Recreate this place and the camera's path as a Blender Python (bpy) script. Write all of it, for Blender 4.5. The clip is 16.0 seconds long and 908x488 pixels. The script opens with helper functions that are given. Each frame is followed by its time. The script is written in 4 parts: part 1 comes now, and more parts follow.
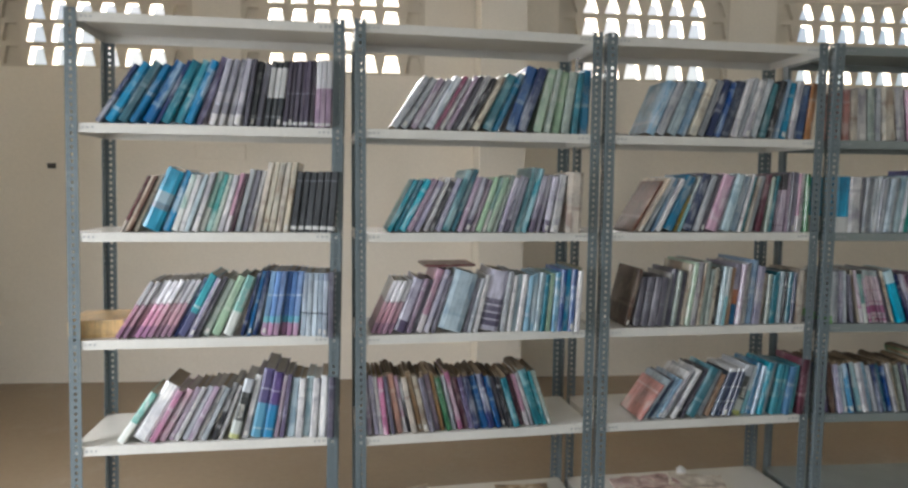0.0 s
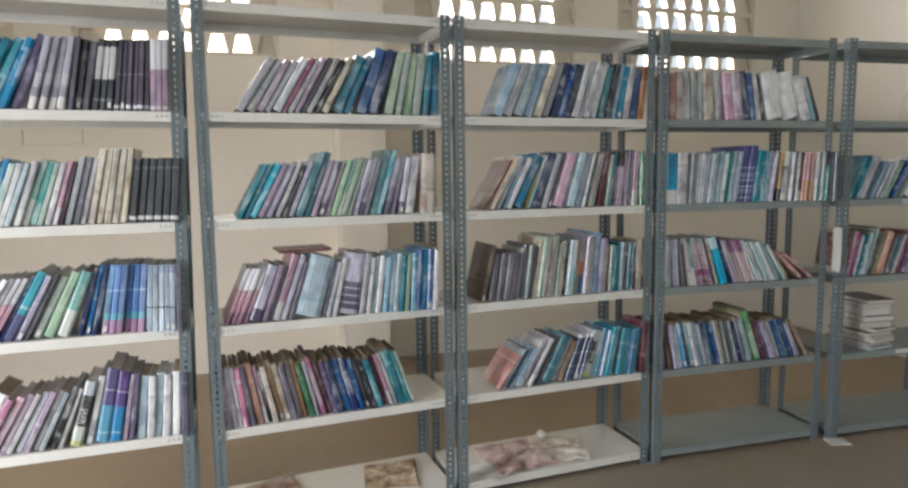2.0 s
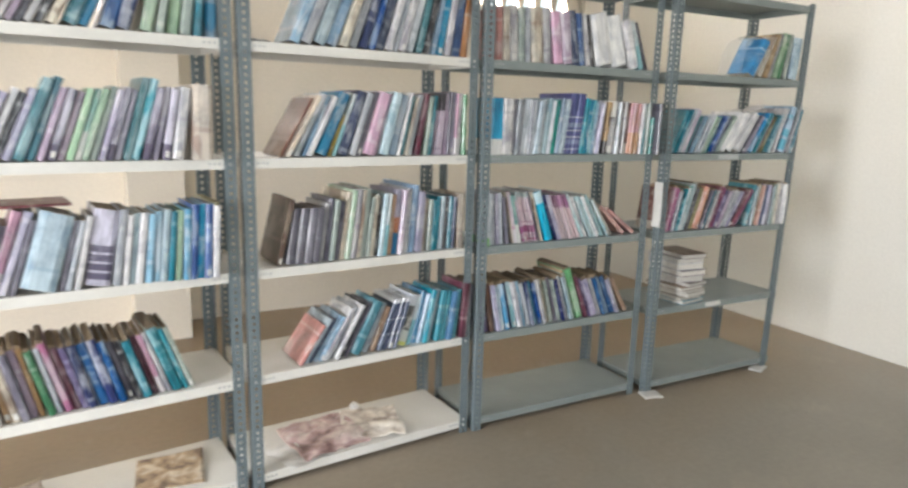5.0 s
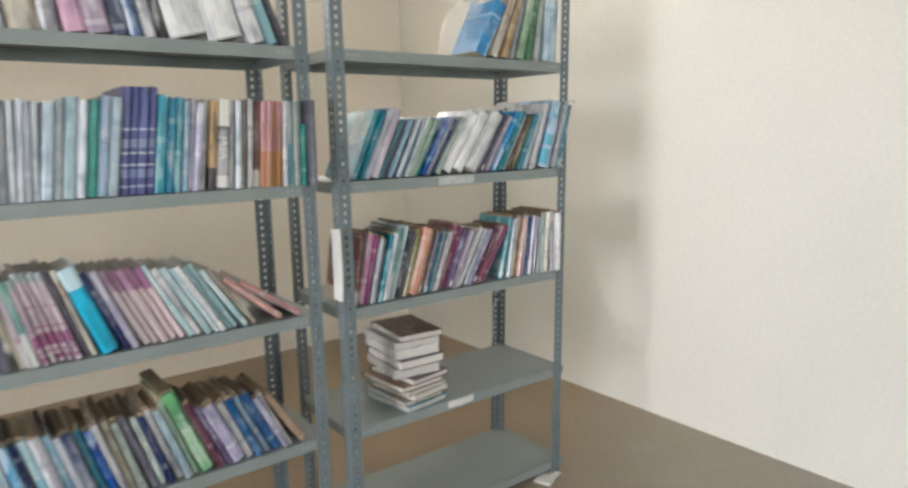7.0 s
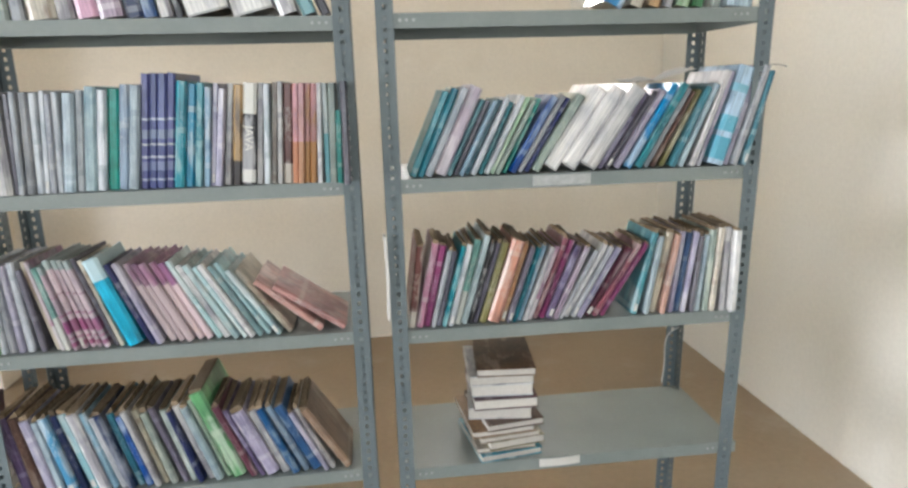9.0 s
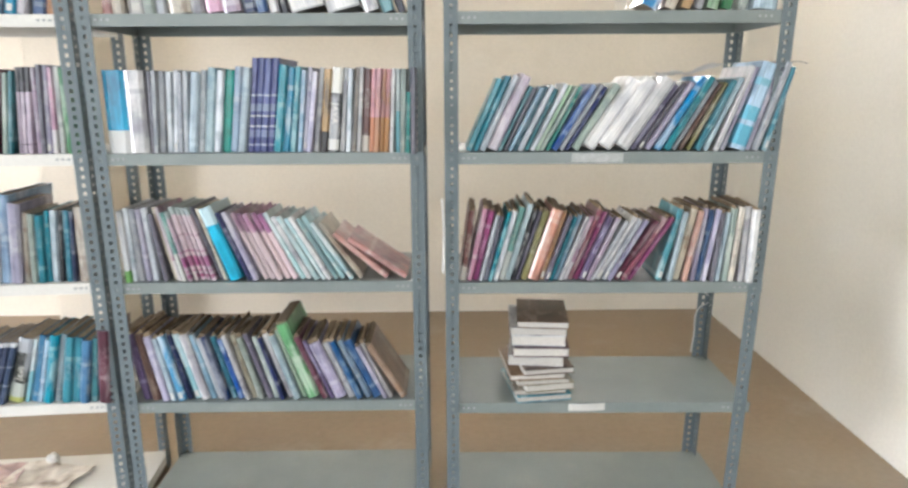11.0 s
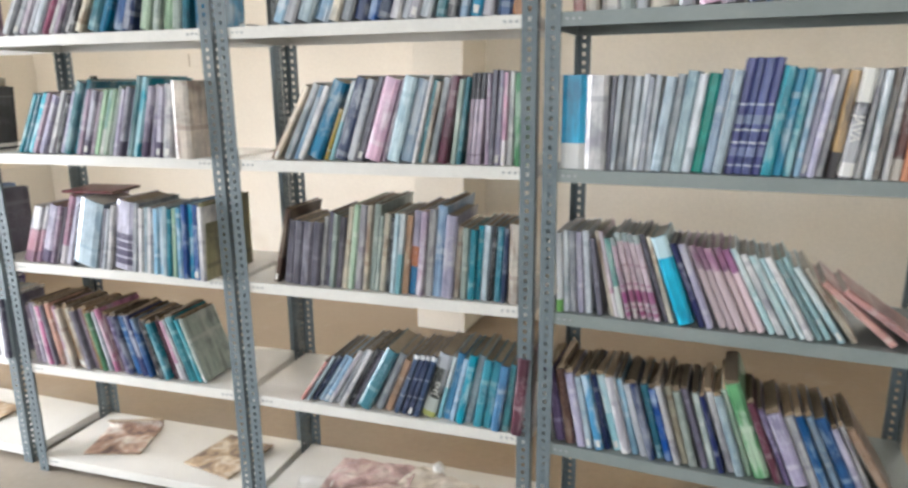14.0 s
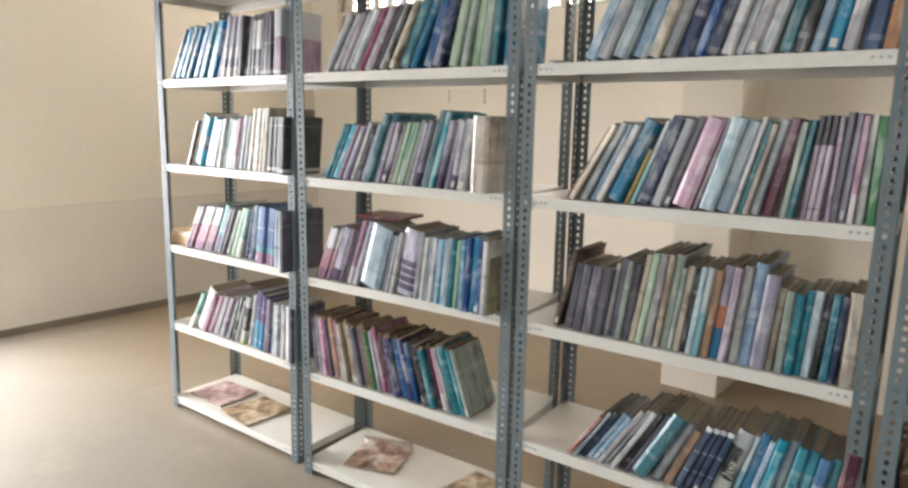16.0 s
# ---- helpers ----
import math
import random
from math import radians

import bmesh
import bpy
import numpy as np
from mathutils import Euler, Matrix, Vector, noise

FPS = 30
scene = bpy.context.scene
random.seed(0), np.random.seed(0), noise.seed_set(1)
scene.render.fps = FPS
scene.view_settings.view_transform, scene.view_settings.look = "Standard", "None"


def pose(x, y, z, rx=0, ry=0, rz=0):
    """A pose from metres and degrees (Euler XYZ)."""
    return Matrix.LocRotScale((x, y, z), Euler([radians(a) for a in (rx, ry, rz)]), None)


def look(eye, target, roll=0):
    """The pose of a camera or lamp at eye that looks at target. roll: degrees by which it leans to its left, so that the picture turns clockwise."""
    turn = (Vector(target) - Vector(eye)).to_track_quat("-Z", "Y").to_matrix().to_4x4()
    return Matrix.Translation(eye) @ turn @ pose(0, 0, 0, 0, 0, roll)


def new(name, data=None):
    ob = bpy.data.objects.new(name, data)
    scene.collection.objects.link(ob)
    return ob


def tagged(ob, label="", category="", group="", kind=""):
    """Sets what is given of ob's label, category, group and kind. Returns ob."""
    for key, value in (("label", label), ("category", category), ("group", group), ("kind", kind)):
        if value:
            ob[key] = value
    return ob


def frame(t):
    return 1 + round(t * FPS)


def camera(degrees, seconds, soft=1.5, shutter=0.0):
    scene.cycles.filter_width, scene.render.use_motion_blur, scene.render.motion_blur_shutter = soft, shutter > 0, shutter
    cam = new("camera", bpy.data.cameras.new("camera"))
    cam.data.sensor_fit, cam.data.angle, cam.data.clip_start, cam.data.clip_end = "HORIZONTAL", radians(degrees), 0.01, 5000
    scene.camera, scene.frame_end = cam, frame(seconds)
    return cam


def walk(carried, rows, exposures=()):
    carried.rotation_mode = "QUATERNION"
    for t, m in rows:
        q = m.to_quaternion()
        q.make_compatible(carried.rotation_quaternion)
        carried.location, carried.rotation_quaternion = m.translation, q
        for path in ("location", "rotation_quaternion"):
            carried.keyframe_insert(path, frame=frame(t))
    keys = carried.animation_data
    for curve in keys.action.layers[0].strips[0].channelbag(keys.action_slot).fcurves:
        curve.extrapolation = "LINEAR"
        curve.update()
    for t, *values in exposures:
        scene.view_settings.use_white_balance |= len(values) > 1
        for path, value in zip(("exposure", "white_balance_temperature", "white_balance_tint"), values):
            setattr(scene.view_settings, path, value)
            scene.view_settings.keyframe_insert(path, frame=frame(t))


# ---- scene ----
cam = camera(68.7, 16.0, soft=2.6, shutter=0.4)
PATH = [
    (0, (0.764, 1.253, 1.404), (0.93, 3.239, 1.236), 0.6),
    (0.5, (0.768, 1.245, 1.393), (1.045, 3.219, 1.229), 0.1),
    (1, (0.792, 1.234, 1.385), (1.209, 3.183, 1.218), -0.3),
    (1.5, (0.809, 1.247, 1.43), (1.289, 3.177, 1.212), -0.3),
    (2, (0.836, 1.223, 1.406), (1.367, 3.138, 1.183), -0.7),
    (2.5, (0.834, 1.238, 1.423), (1.444, 3.126, 1.169), -0.3),
    (3, (0.781, 1.278, 1.361), (1.495, 3.134, 1.148), -0.8),
    (5.5, (1.38, 1.668, 1.415), (2.458, 3.301, 1.0), 1.4),
    (6, (1.758, 1.826, 1.362), (2.972, 3.387, 1.06), -0.5),
    (6.5, (2.233, 1.921, 1.454), (3.437, 3.48, 1.106), -0.1),
    (7, (2.63, 2.11, 1.372), (3.838, 3.669, 1.042), -1.2),
    (7.5, (3.037, 2.212, 1.452), (4.097, 3.872, 1.103), -1.8),
    (8, (3.338, 2.285, 1.461), (3.977, 4.142, 1.082), -0.9),
    (10.3, (3.564, 2.117, 1.422), (3.688, 4.052, 0.93), -0.9),
    (10.5, (3.547, 2.079, 1.43), (3.655, 4.018, 0.95), 0.0),
    (11, (3.559, 1.951, 1.411), (3.59, 3.898, 0.957), -0.3),
    (11.5, (3.53, 1.865, 1.472), (3.334, 3.792, 0.974), -0.9),
    (12, (3.437, 1.862, 1.463), (3.044, 3.764, 0.985), 0.2),
    (12.5, (3.248, 1.913, 1.466), (2.904, 3.835, 1.033), -1.2),
    (13, (3.156, 1.987, 1.452), (2.746, 3.886, 0.978), 0.6),
    (13.5, (3.075, 2.138, 1.439), (2.486, 3.995, 0.988), -0.6),
    (14, (2.997, 2.211, 1.446), (2.251, 4.007, 0.982), -0.6),
    (14.5, (2.872, 2.235, 1.457), (2.017, 3.995, 1.041), -0.4),
    (15, (2.781, 2.229, 1.458), (1.806, 3.928, 1.054), 0.6),
    (15.5, (2.741, 2.201, 1.454), (1.585, 3.789, 1.076), 1.2),
    (16, (2.718, 2.177, 1.446), (1.446, 3.678, 1.088), 1.0),
]
EXPOSURES = [(0, -0.86, 6300, 11), (1.5, -0.70, 6380, 12), (3, -0.26, 6420, 12), (5.5, 0.24, 6440, 12), (7.5, 0.24, 6400, 12), (8.5, 0.38, 6380, 12), (10.3, 0.72, 6280, 13), (11, 0.75, 6260, 13), (12.5, 0.53, 6220, 13), (14.0, 0.35, 6240, 13), (14.5, 0.28, 6330, 12), (16, -0.14, 6660, 13)]
walk(cam, [(t, look(eye, target, roll)) for t, eye, target, roll in PATH], EXPOSURES)

# ---- world, sun and daylight ----
world = bpy.data.worlds.new("world")
scene.world = world
world.use_nodes = True
wn = world.node_tree.nodes
sky = wn.new("ShaderNodeTexSky")
sky.sky_type = "NISHITA"
sky.sun_disc = False
sky.sun_elevation = radians(23)
sky.sun_rotation = radians(0)
world.node_tree.links.new(sky.outputs[0], wn["Background"].inputs[0])
wn["Background"].inputs[1].default_value = 0.15


def lamp(name, kind, m, energy, colour, **settings):
    data = bpy.data.lights.new(name, kind)
    data.energy, data.color = energy, colour
    for key, value in settings.items():
        setattr(data, key, value)
    ob = new(name, data)
    ob.matrix_world = m
    return ob


lamp("sun", "SUN", look((0.0, 10, 4.2), (0, 0, 0)), 3.0, (1.0, 0.93, 0.82), angle=radians(0.6))
# daylight in the doorway of the west wall and in the three windows of the south wall
DOOR_Y, DOOR_W, DOOR_H = 2.25, 1.5, 2.1
lamp("door_daylight", "AREA", look((-2.38, DOOR_Y, 1.15), (-0.7, DOOR_Y + 0.6, 0.0)), 165, (0.94, 0.97, 1.0), shape="RECTANGLE", size=1.4, size_y=2.0, spread=radians(130))
for wx, power in ((-0.5, 44), (1.7, 38), (3.9, 30)):
    lamp("window_daylight", "AREA", look((wx, -2.62, 1.65), (wx, 4.0, 1.2)), power, (0.85, 0.94, 1.0), shape="RECTANGLE", size=1.3, size_y=1.2)

# sky light behind the lattice vents of the north wall
for vx in (-1.93, -0.33, 1.905, 3.54):
    lamp("vent_daylight", "AREA", look((vx + 0.64, 6.26, 2.50), (vx + 0.64, 3.0, 1.63)), 150, (1.0, 0.985, 0.96), shape="RECTANGLE", size=1.3, size_y=0.66)


# ---- materials ----
def nodes(name, rough=0.6, metal=0.0, spec=0.5):
    m = bpy.data.materials.new(name)
    m.use_nodes = True
    n, l = m.node_tree.nodes, m.node_tree.links
    b = n["Principled BSDF"]
    b.inputs["Roughness"].default_value = rough
    b.inputs["Metallic"].default_value = metal
    b.inputs["Specular IOR Level"].default_value = spec
    return m, n, l, b


def tex(n, l, kind, scale, coords="Object", detail=4.0, rough=0.55, stretch=None):
    c = n.new("ShaderNodeTexCoord")
    t = n.new(kind)
    t.inputs["Scale"].default_value = scale
    if kind == "ShaderNodeTexNoise":
        t.inputs["Detail"].default_value = detail
        t.inputs["Roughness"].default_value = rough
    src = c.outputs[coords]
    if stretch:
        mp = n.new("ShaderNodeMapping")
        mp.inputs["Scale"].default_value = stretch
        l.new(src, mp.inputs["Vector"])
        src = mp.outputs[0]
    l.new(src, t.inputs["Vector"])
    return t


def ramp(n, l, src, stops):
    r = n.new("ShaderNodeValToRGB")
    while len(r.color_ramp.elements) < len(stops):
        r.color_ramp.elements.new(0.5)
    for e, (p, c) in zip(r.color_ramp.elements, stops):
        e.position, e.color = p, (*c, 1)
    l.new(src, r.inputs[0])
    return r


def mix(n, l, kind, fac, a, b):
    m = n.new("ShaderNodeMix")
    m.data_type, m.blend_type = "RGBA", kind
    for socket, v in ((m.inputs["Factor"], fac), (m.inputs["A"], a), (m.inputs["B"], b)):
        if isinstance(v, (int, float)):
            socket.default_value = v
        elif isinstance(v, tuple):
            socket.default_value = (*v, 1)
        else:
            l.new(v, socket)
    return m.outputs["Result"]


def bump(n, l, b, src, strength, dist=0.002):
    u = n.new("ShaderNodeBump")
    u.inputs["Strength"].default_value = strength
    u.inputs["Distance"].default_value = dist
    l.new(src, u.inputs["Height"])
    l.new(u.outputs[0], b.inputs["Normal"])


def surface(name, a, c, scale, fine, rough=0.6, metal=0.0, strength=0.3, dist=0.002, spec=0.5, stain=None):
    """Two colours mottled at one scale, fine grain and relief at another, and if wanted stains."""
    m, n, l, b = nodes(name, rough, metal, spec)
    big = tex(n, l, "ShaderNodeTexNoise", scale)
    small = tex(n, l, "ShaderNodeTexNoise", fine, detail=6)
    col = ramp(n, l, big.outputs[0], [(0.3, a), (0.7, c)]).outputs[0]
    grain = ramp(n, l, small.outputs[0], [(0.3, (0.94, 0.94, 0.94)), (0.7, (1.03, 1.03, 1.03))]).outputs[0]
    col = mix(n, l, "MULTIPLY", 0.8, col, grain)
    if stain:
        s = tex(n, l, "ShaderNodeTexNoise", stain[0], detail=8, rough=0.65)
        f = ramp(n, l, s.outputs[0], [(stain[2], (0, 0, 0)), (stain[2] + 0.16, (0.7, 0.7, 0.7))]).outputs[0]
        col = mix(n, l, "MIX", f, col, stain[1])
    l.new(col, b.inputs["Base Color"])
    bump(n, l, b, small.outputs[0], strength, dist)
    return m


WALL = surface("limewashed_plaster", (0.79, 0.72, 0.61), (0.84, 0.775, 0.67), 0.8, 60, 0.85, strength=0.045, stain=(1.6, (0.73, 0.65, 0.53), 0.62))
WALL_WHITE = surface("white_plaster", (0.74, 0.72, 0.655), (0.79, 0.77, 0.71), 0.7, 60, 0.85, strength=0.035, stain=(1.1, (0.70, 0.65, 0.56), 0.64))


def floor_material():
    """Brown cement, turning grey along the strip in front of the racks."""
    m, n, l, b = nodes("brown_cement_floor", 0.42)
    big, small = tex(n, l, "ShaderNodeTexNoise", 0.9), tex(n, l, "ShaderNodeTexNoise", 35, detail=6)
    brown = ramp(n, l, big.outputs[0], [(0.3, (0.272, 0.200, 0.128)), (0.7, (0.325, 0.246, 0.166))]).outputs[0]
    grey = ramp(n, l, big.outputs[0], [(0.3, (0.255, 0.228, 0.188)), (0.7, (0.315, 0.282, 0.235))]).outputs[0]
    where, xyz = n.new("ShaderNodeTexCoord"), n.new("ShaderNodeSeparateXYZ")
    l.new(where.outputs["Object"], xyz.inputs[0])
    edge = n.new("ShaderNodeMath")
    edge.operation = "MULTIPLY_ADD"
    l.new(tex(n, l, "ShaderNodeTexNoise", 1.7, detail=5).outputs[0], edge.inputs[0])
    edge.inputs[1].default_value = 1.2
    l.new(xyz.outputs["Y"], edge.inputs[2])
    to_rear = n.new("ShaderNodeMapRange")
    l.new(edge.outputs[0], to_rear.inputs[0])
    to_rear.inputs[1].default_value, to_rear.inputs[2].default_value = 3.9, 5.0
    to_rear.inputs[3].default_value, to_rear.inputs[4].default_value = 0.0, 1.0
    col = mix(n, l, "MIX", to_rear.outputs[0], grey, brown)
    stain = ramp(n, l, tex(n, l, "ShaderNodeTexNoise", 2.2, detail=8, rough=0.65).outputs[0], [(0.58, (0, 0, 0)), (0.74, (0.5, 0.5, 0.5))]).outputs[0]
    col = mix(n, l, "MIX", stain, col, (0.40, 0.34, 0.27))
    grain = ramp(n, l, small.outputs[0], [(0.3, (0.9, 0.9, 0.9)), (0.7, (1.05, 1.05, 1.05))]).outputs[0]
    l.new(mix(n, l, "MULTIPLY", 0.8, col, grain), b.inputs["Base Color"])
    bump(n, l, b, small.outputs[0], 0.12, 0.002)
    return m


FLOOR = floor_material()
WALL_DADO = surface("greyed_plaster", (0.72, 0.67, 0.585), (0.78, 0.73, 0.645), 1.1, 60, 0.85, strength=0.08, stain=(1.4, (0.62, 0.56, 0.47), 0.60))
FOOT_STRIP = surface("dark_grey_brown", (0.19, 0.155, 0.12), (0.26, 0.215, 0.165), 5, 80, 0.85, strength=0.2)
CEILING = surface("ceiling_paint", (0.74, 0.71, 0.65), (0.79, 0.76, 0.70), 0.6, 40, 0.9)
JALI = surface("cement_lattice", (0.62, 0.56, 0.46), (0.70, 0.63, 0.52), 3, 80, 0.9, strength=0.4)
STEEL = surface("grey_stove_enamel", (0.118, 0.148, 0.160), (0.155, 0.186, 0.196), 6, 120, 0.46, strength=0.08, spec=0.35, stain=(9, (0.12, 0.12, 0.115), 0.66))
SHELF_GREY = surface("grey_green_enamel", (0.19, 0.22, 0.212), (0.235, 0.262, 0.25), 4, 100, 0.40, strength=0.06, stain=(5, (0.29, 0.295, 0.27), 0.62))
SHELF_WHITE = surface("off_white_enamel", (0.62, 0.60, 0.55), (0.70, 0.68, 0.63), 4, 100, 0.36, strength=0.06, stain=(5, (0.50, 0.46, 0.40), 0.63))
BOLT = surface("dulled_zinc", (0.30, 0.31, 0.31), (0.44, 0.45, 0.45), 40, 300, 0.45, 0.75)
PEG = surface("dark_peg_wood", (0.05, 0.045, 0.04), (0.09, 0.08, 0.07), 40, 300, 0.7)
PAPER_GREY = surface("greyed_paper", (0.36, 0.37, 0.36), (0.50, 0.51, 0.50), 60, 300, 0.7, strength=0.1)
PAPER = surface("white_paper", (0.58, 0.565, 0.53), (0.66, 0.645, 0.61), 20, 200, 0.8, strength=0.1)


def page_material(name, dark, light, low, high):
    m, n, l, b = nodes(name, 0.85)
    t = tex(n, l, "ShaderNodeTexNoise", 30, stretch=(60, 2, 2), detail=2)
    c = ramp(n, l, t.outputs[0], [(0.3, dark), (0.7, light)]).outputs[0]
    o = n.new("ShaderNodeObjectInfo")
    h = n.new("ShaderNodeHueSaturation")
    v = n.new("ShaderNodeMapRange")
    l.new(o.outputs["Random"], v.inputs[0])
    v.inputs[3].default_value, v.inputs[4].default_value = low, high
    l.new(v.outputs[0], h.inputs["Value"])
    l.new(c, h.inputs["Color"])
    l.new(h.outputs[0], b.inputs["Base Color"])
    bump(n, l, b, t.outputs[0], 0.4, 0.001)
    return m


PAGES = page_material("aged_page_block", (0.24, 0.18, 0.12), (0.58, 0.49, 0.37), 0.5, 1.25)
PAGES_WORN = page_material("browned_page_block", (0.15, 0.10, 0.06), (0.42, 0.32, 0.21), 0.4, 1.2)
PAGES_WHITE = page_material("white_page_block", (0.46, 0.43, 0.38), (0.68, 0.65, 0.60), 0.8, 1.15)


def cover(name, main, second, split=0.0, mark=0.35, bars=()):
    """Printed cover: a main colour, a band of a second colour up to the height split, title marks, scuffs. Each book varies a little."""
    m, n, l, b = nodes(name, 0.29, spec=0.5)
    o = n.new("ShaderNodeObjectInfo")
    g = n.new("ShaderNodeTexCoord")
    xyz = n.new("ShaderNodeSeparateXYZ")
    l.new(g.outputs["Generated"], xyz.inputs[0])
    seed = n.new("ShaderNodeMath")
    seed.operation = "MULTIPLY"
    l.new(o.outputs["Random"], seed.inputs[0])
    seed.inputs[1].default_value = 61.0

    def own_noise(scale, detail, stretch):
        t = tex(n, l, "ShaderNodeTexNoise", scale, detail=detail, stretch=stretch)
        t.noise_dimensions = "4D"
        l.new(seed.outputs[0], t.inputs["W"])
        return t.outputs[0]

    noise_a = own_noise(14, 4, (1, 1, 1))
    wash = ramp(n, l, noise_a, [(0.34, (0.55, 0.57, 0.62)), (0.5, (1, 1, 1)), (0.68, (1.25, 1.22, 1.2))]).outputs[0]
    col = mix(n, l, "MULTIPLY", 0.75, main, wash)
    art = ramp(n, l, own_noise(9, 2, (3, 1, 1)), [(0.53, (0, 0, 0)), (0.62, (0.7, 0.7, 0.7))]).outputs[0]
    col = mix(n, l, "MIX", art, col, second)
    line = ramp(n, l, own_noise(60, 2, (6, 1, 0.12)), [(0.34, (0.52, 0.52, 0.55)), (0.58, (1.12, 1.12, 1.12))]).outputs[0]
    col = mix(n, l, "MULTIPLY", 0.7, col, line)

    def band(lo, hi, width):
        a = n.new("ShaderNodeMapRange")
        l.new(o.outputs["Random"], a.inputs[0])
        a.inputs[3].default_value, a.inputs[4].default_value = lo, hi
        d = n.new("ShaderNodeMath")
        d.operation = "COMPARE"
        l.new(xyz.outputs["Z"], d.inputs[0])
        l.new(a.outputs[0], d.inputs[1])
        d.inputs[2].default_value = width
        return d.outputs[0]

    for low, high, ink in bars:
        d = n.new("ShaderNodeMath")
        d.operation = "COMPARE"
        l.new(xyz.outputs["Z"], d.inputs[0])
        d.inputs[1].default_value, d.inputs[2].default_value = (low + high) / 2, (high - low) / 2
        col = mix(n, l, "MIX", d.outputs[0], col, ink)
    if split:
        s = n.new("ShaderNodeMath")
        s.operation = "LESS_THAN"
        l.new(xyz.outputs["Z"], s.inputs[0])
        s.inputs[1].default_value = split
        col = mix(n, l, "MIX", s.outputs[0], col, second)
    elif not bars:
        half = n.new("ShaderNodeMath")
        half.operation = "MULTIPLY"
        l.new(band(0.05, 0.9, 0.03), half.inputs[0])
        half.inputs[1].default_value = 0.45
        col = mix(n, l, "MIX", half.outputs[0], col, second)
    tm = ramp(n, l, own_noise(120, 1, (2.2, 2.2, 0.7)), [(0.52, (0, 0, 0)), (0.56, (1, 1, 1))]).outputs[0]
    zone = n.new("ShaderNodeMath")
    zone.operation = "MULTIPLY"
    l.new(band(0.7, 0.45, 0.17), zone.inputs[0])
    l.new(tm, zone.inputs[1])
    k = n.new("ShaderNodeMath")
    k.operation = "MULTIPLY"
    l.new(zone.outputs[0], k.inputs[0])
    k.inputs[1].default_value = mark
    col = mix(n, l, "MIX", k.outputs[0], col, second)
    h = n.new("ShaderNodeHueSaturation")
    for key, lo, hi in (("Hue", 0.485, 0.515), ("Value", 0.72, 1.24), ("Saturation", 0.8, 1.15)):
        r = n.new("ShaderNodeMapRange")
        wr = n.new("ShaderNodeMath")
        wr.operation = "FRACT"
        mu = n.new("ShaderNodeMath")
        mu.operation = "MULTIPLY"
        l.new(o.outputs["Random"], mu.inputs[0])
        mu.inputs[1].default_value = {"Hue": 7.3, "Value": 13.7, "Saturation": 3.1}[key]
        l.new(mu.outputs[0], wr.inputs[0])
        l.new(wr.outputs[0], r.inputs[0])
        r.inputs[3].default_value, r.inputs[4].default_value = lo, hi
        l.new(r.outputs[0], h.inputs[key])
    l.new(col, h.inputs["Color"])
    l.new(h.outputs[0], b.inputs["Base Color"])
    bump(n, l, b, noise_a, 0.25, 0.0015)
    return m


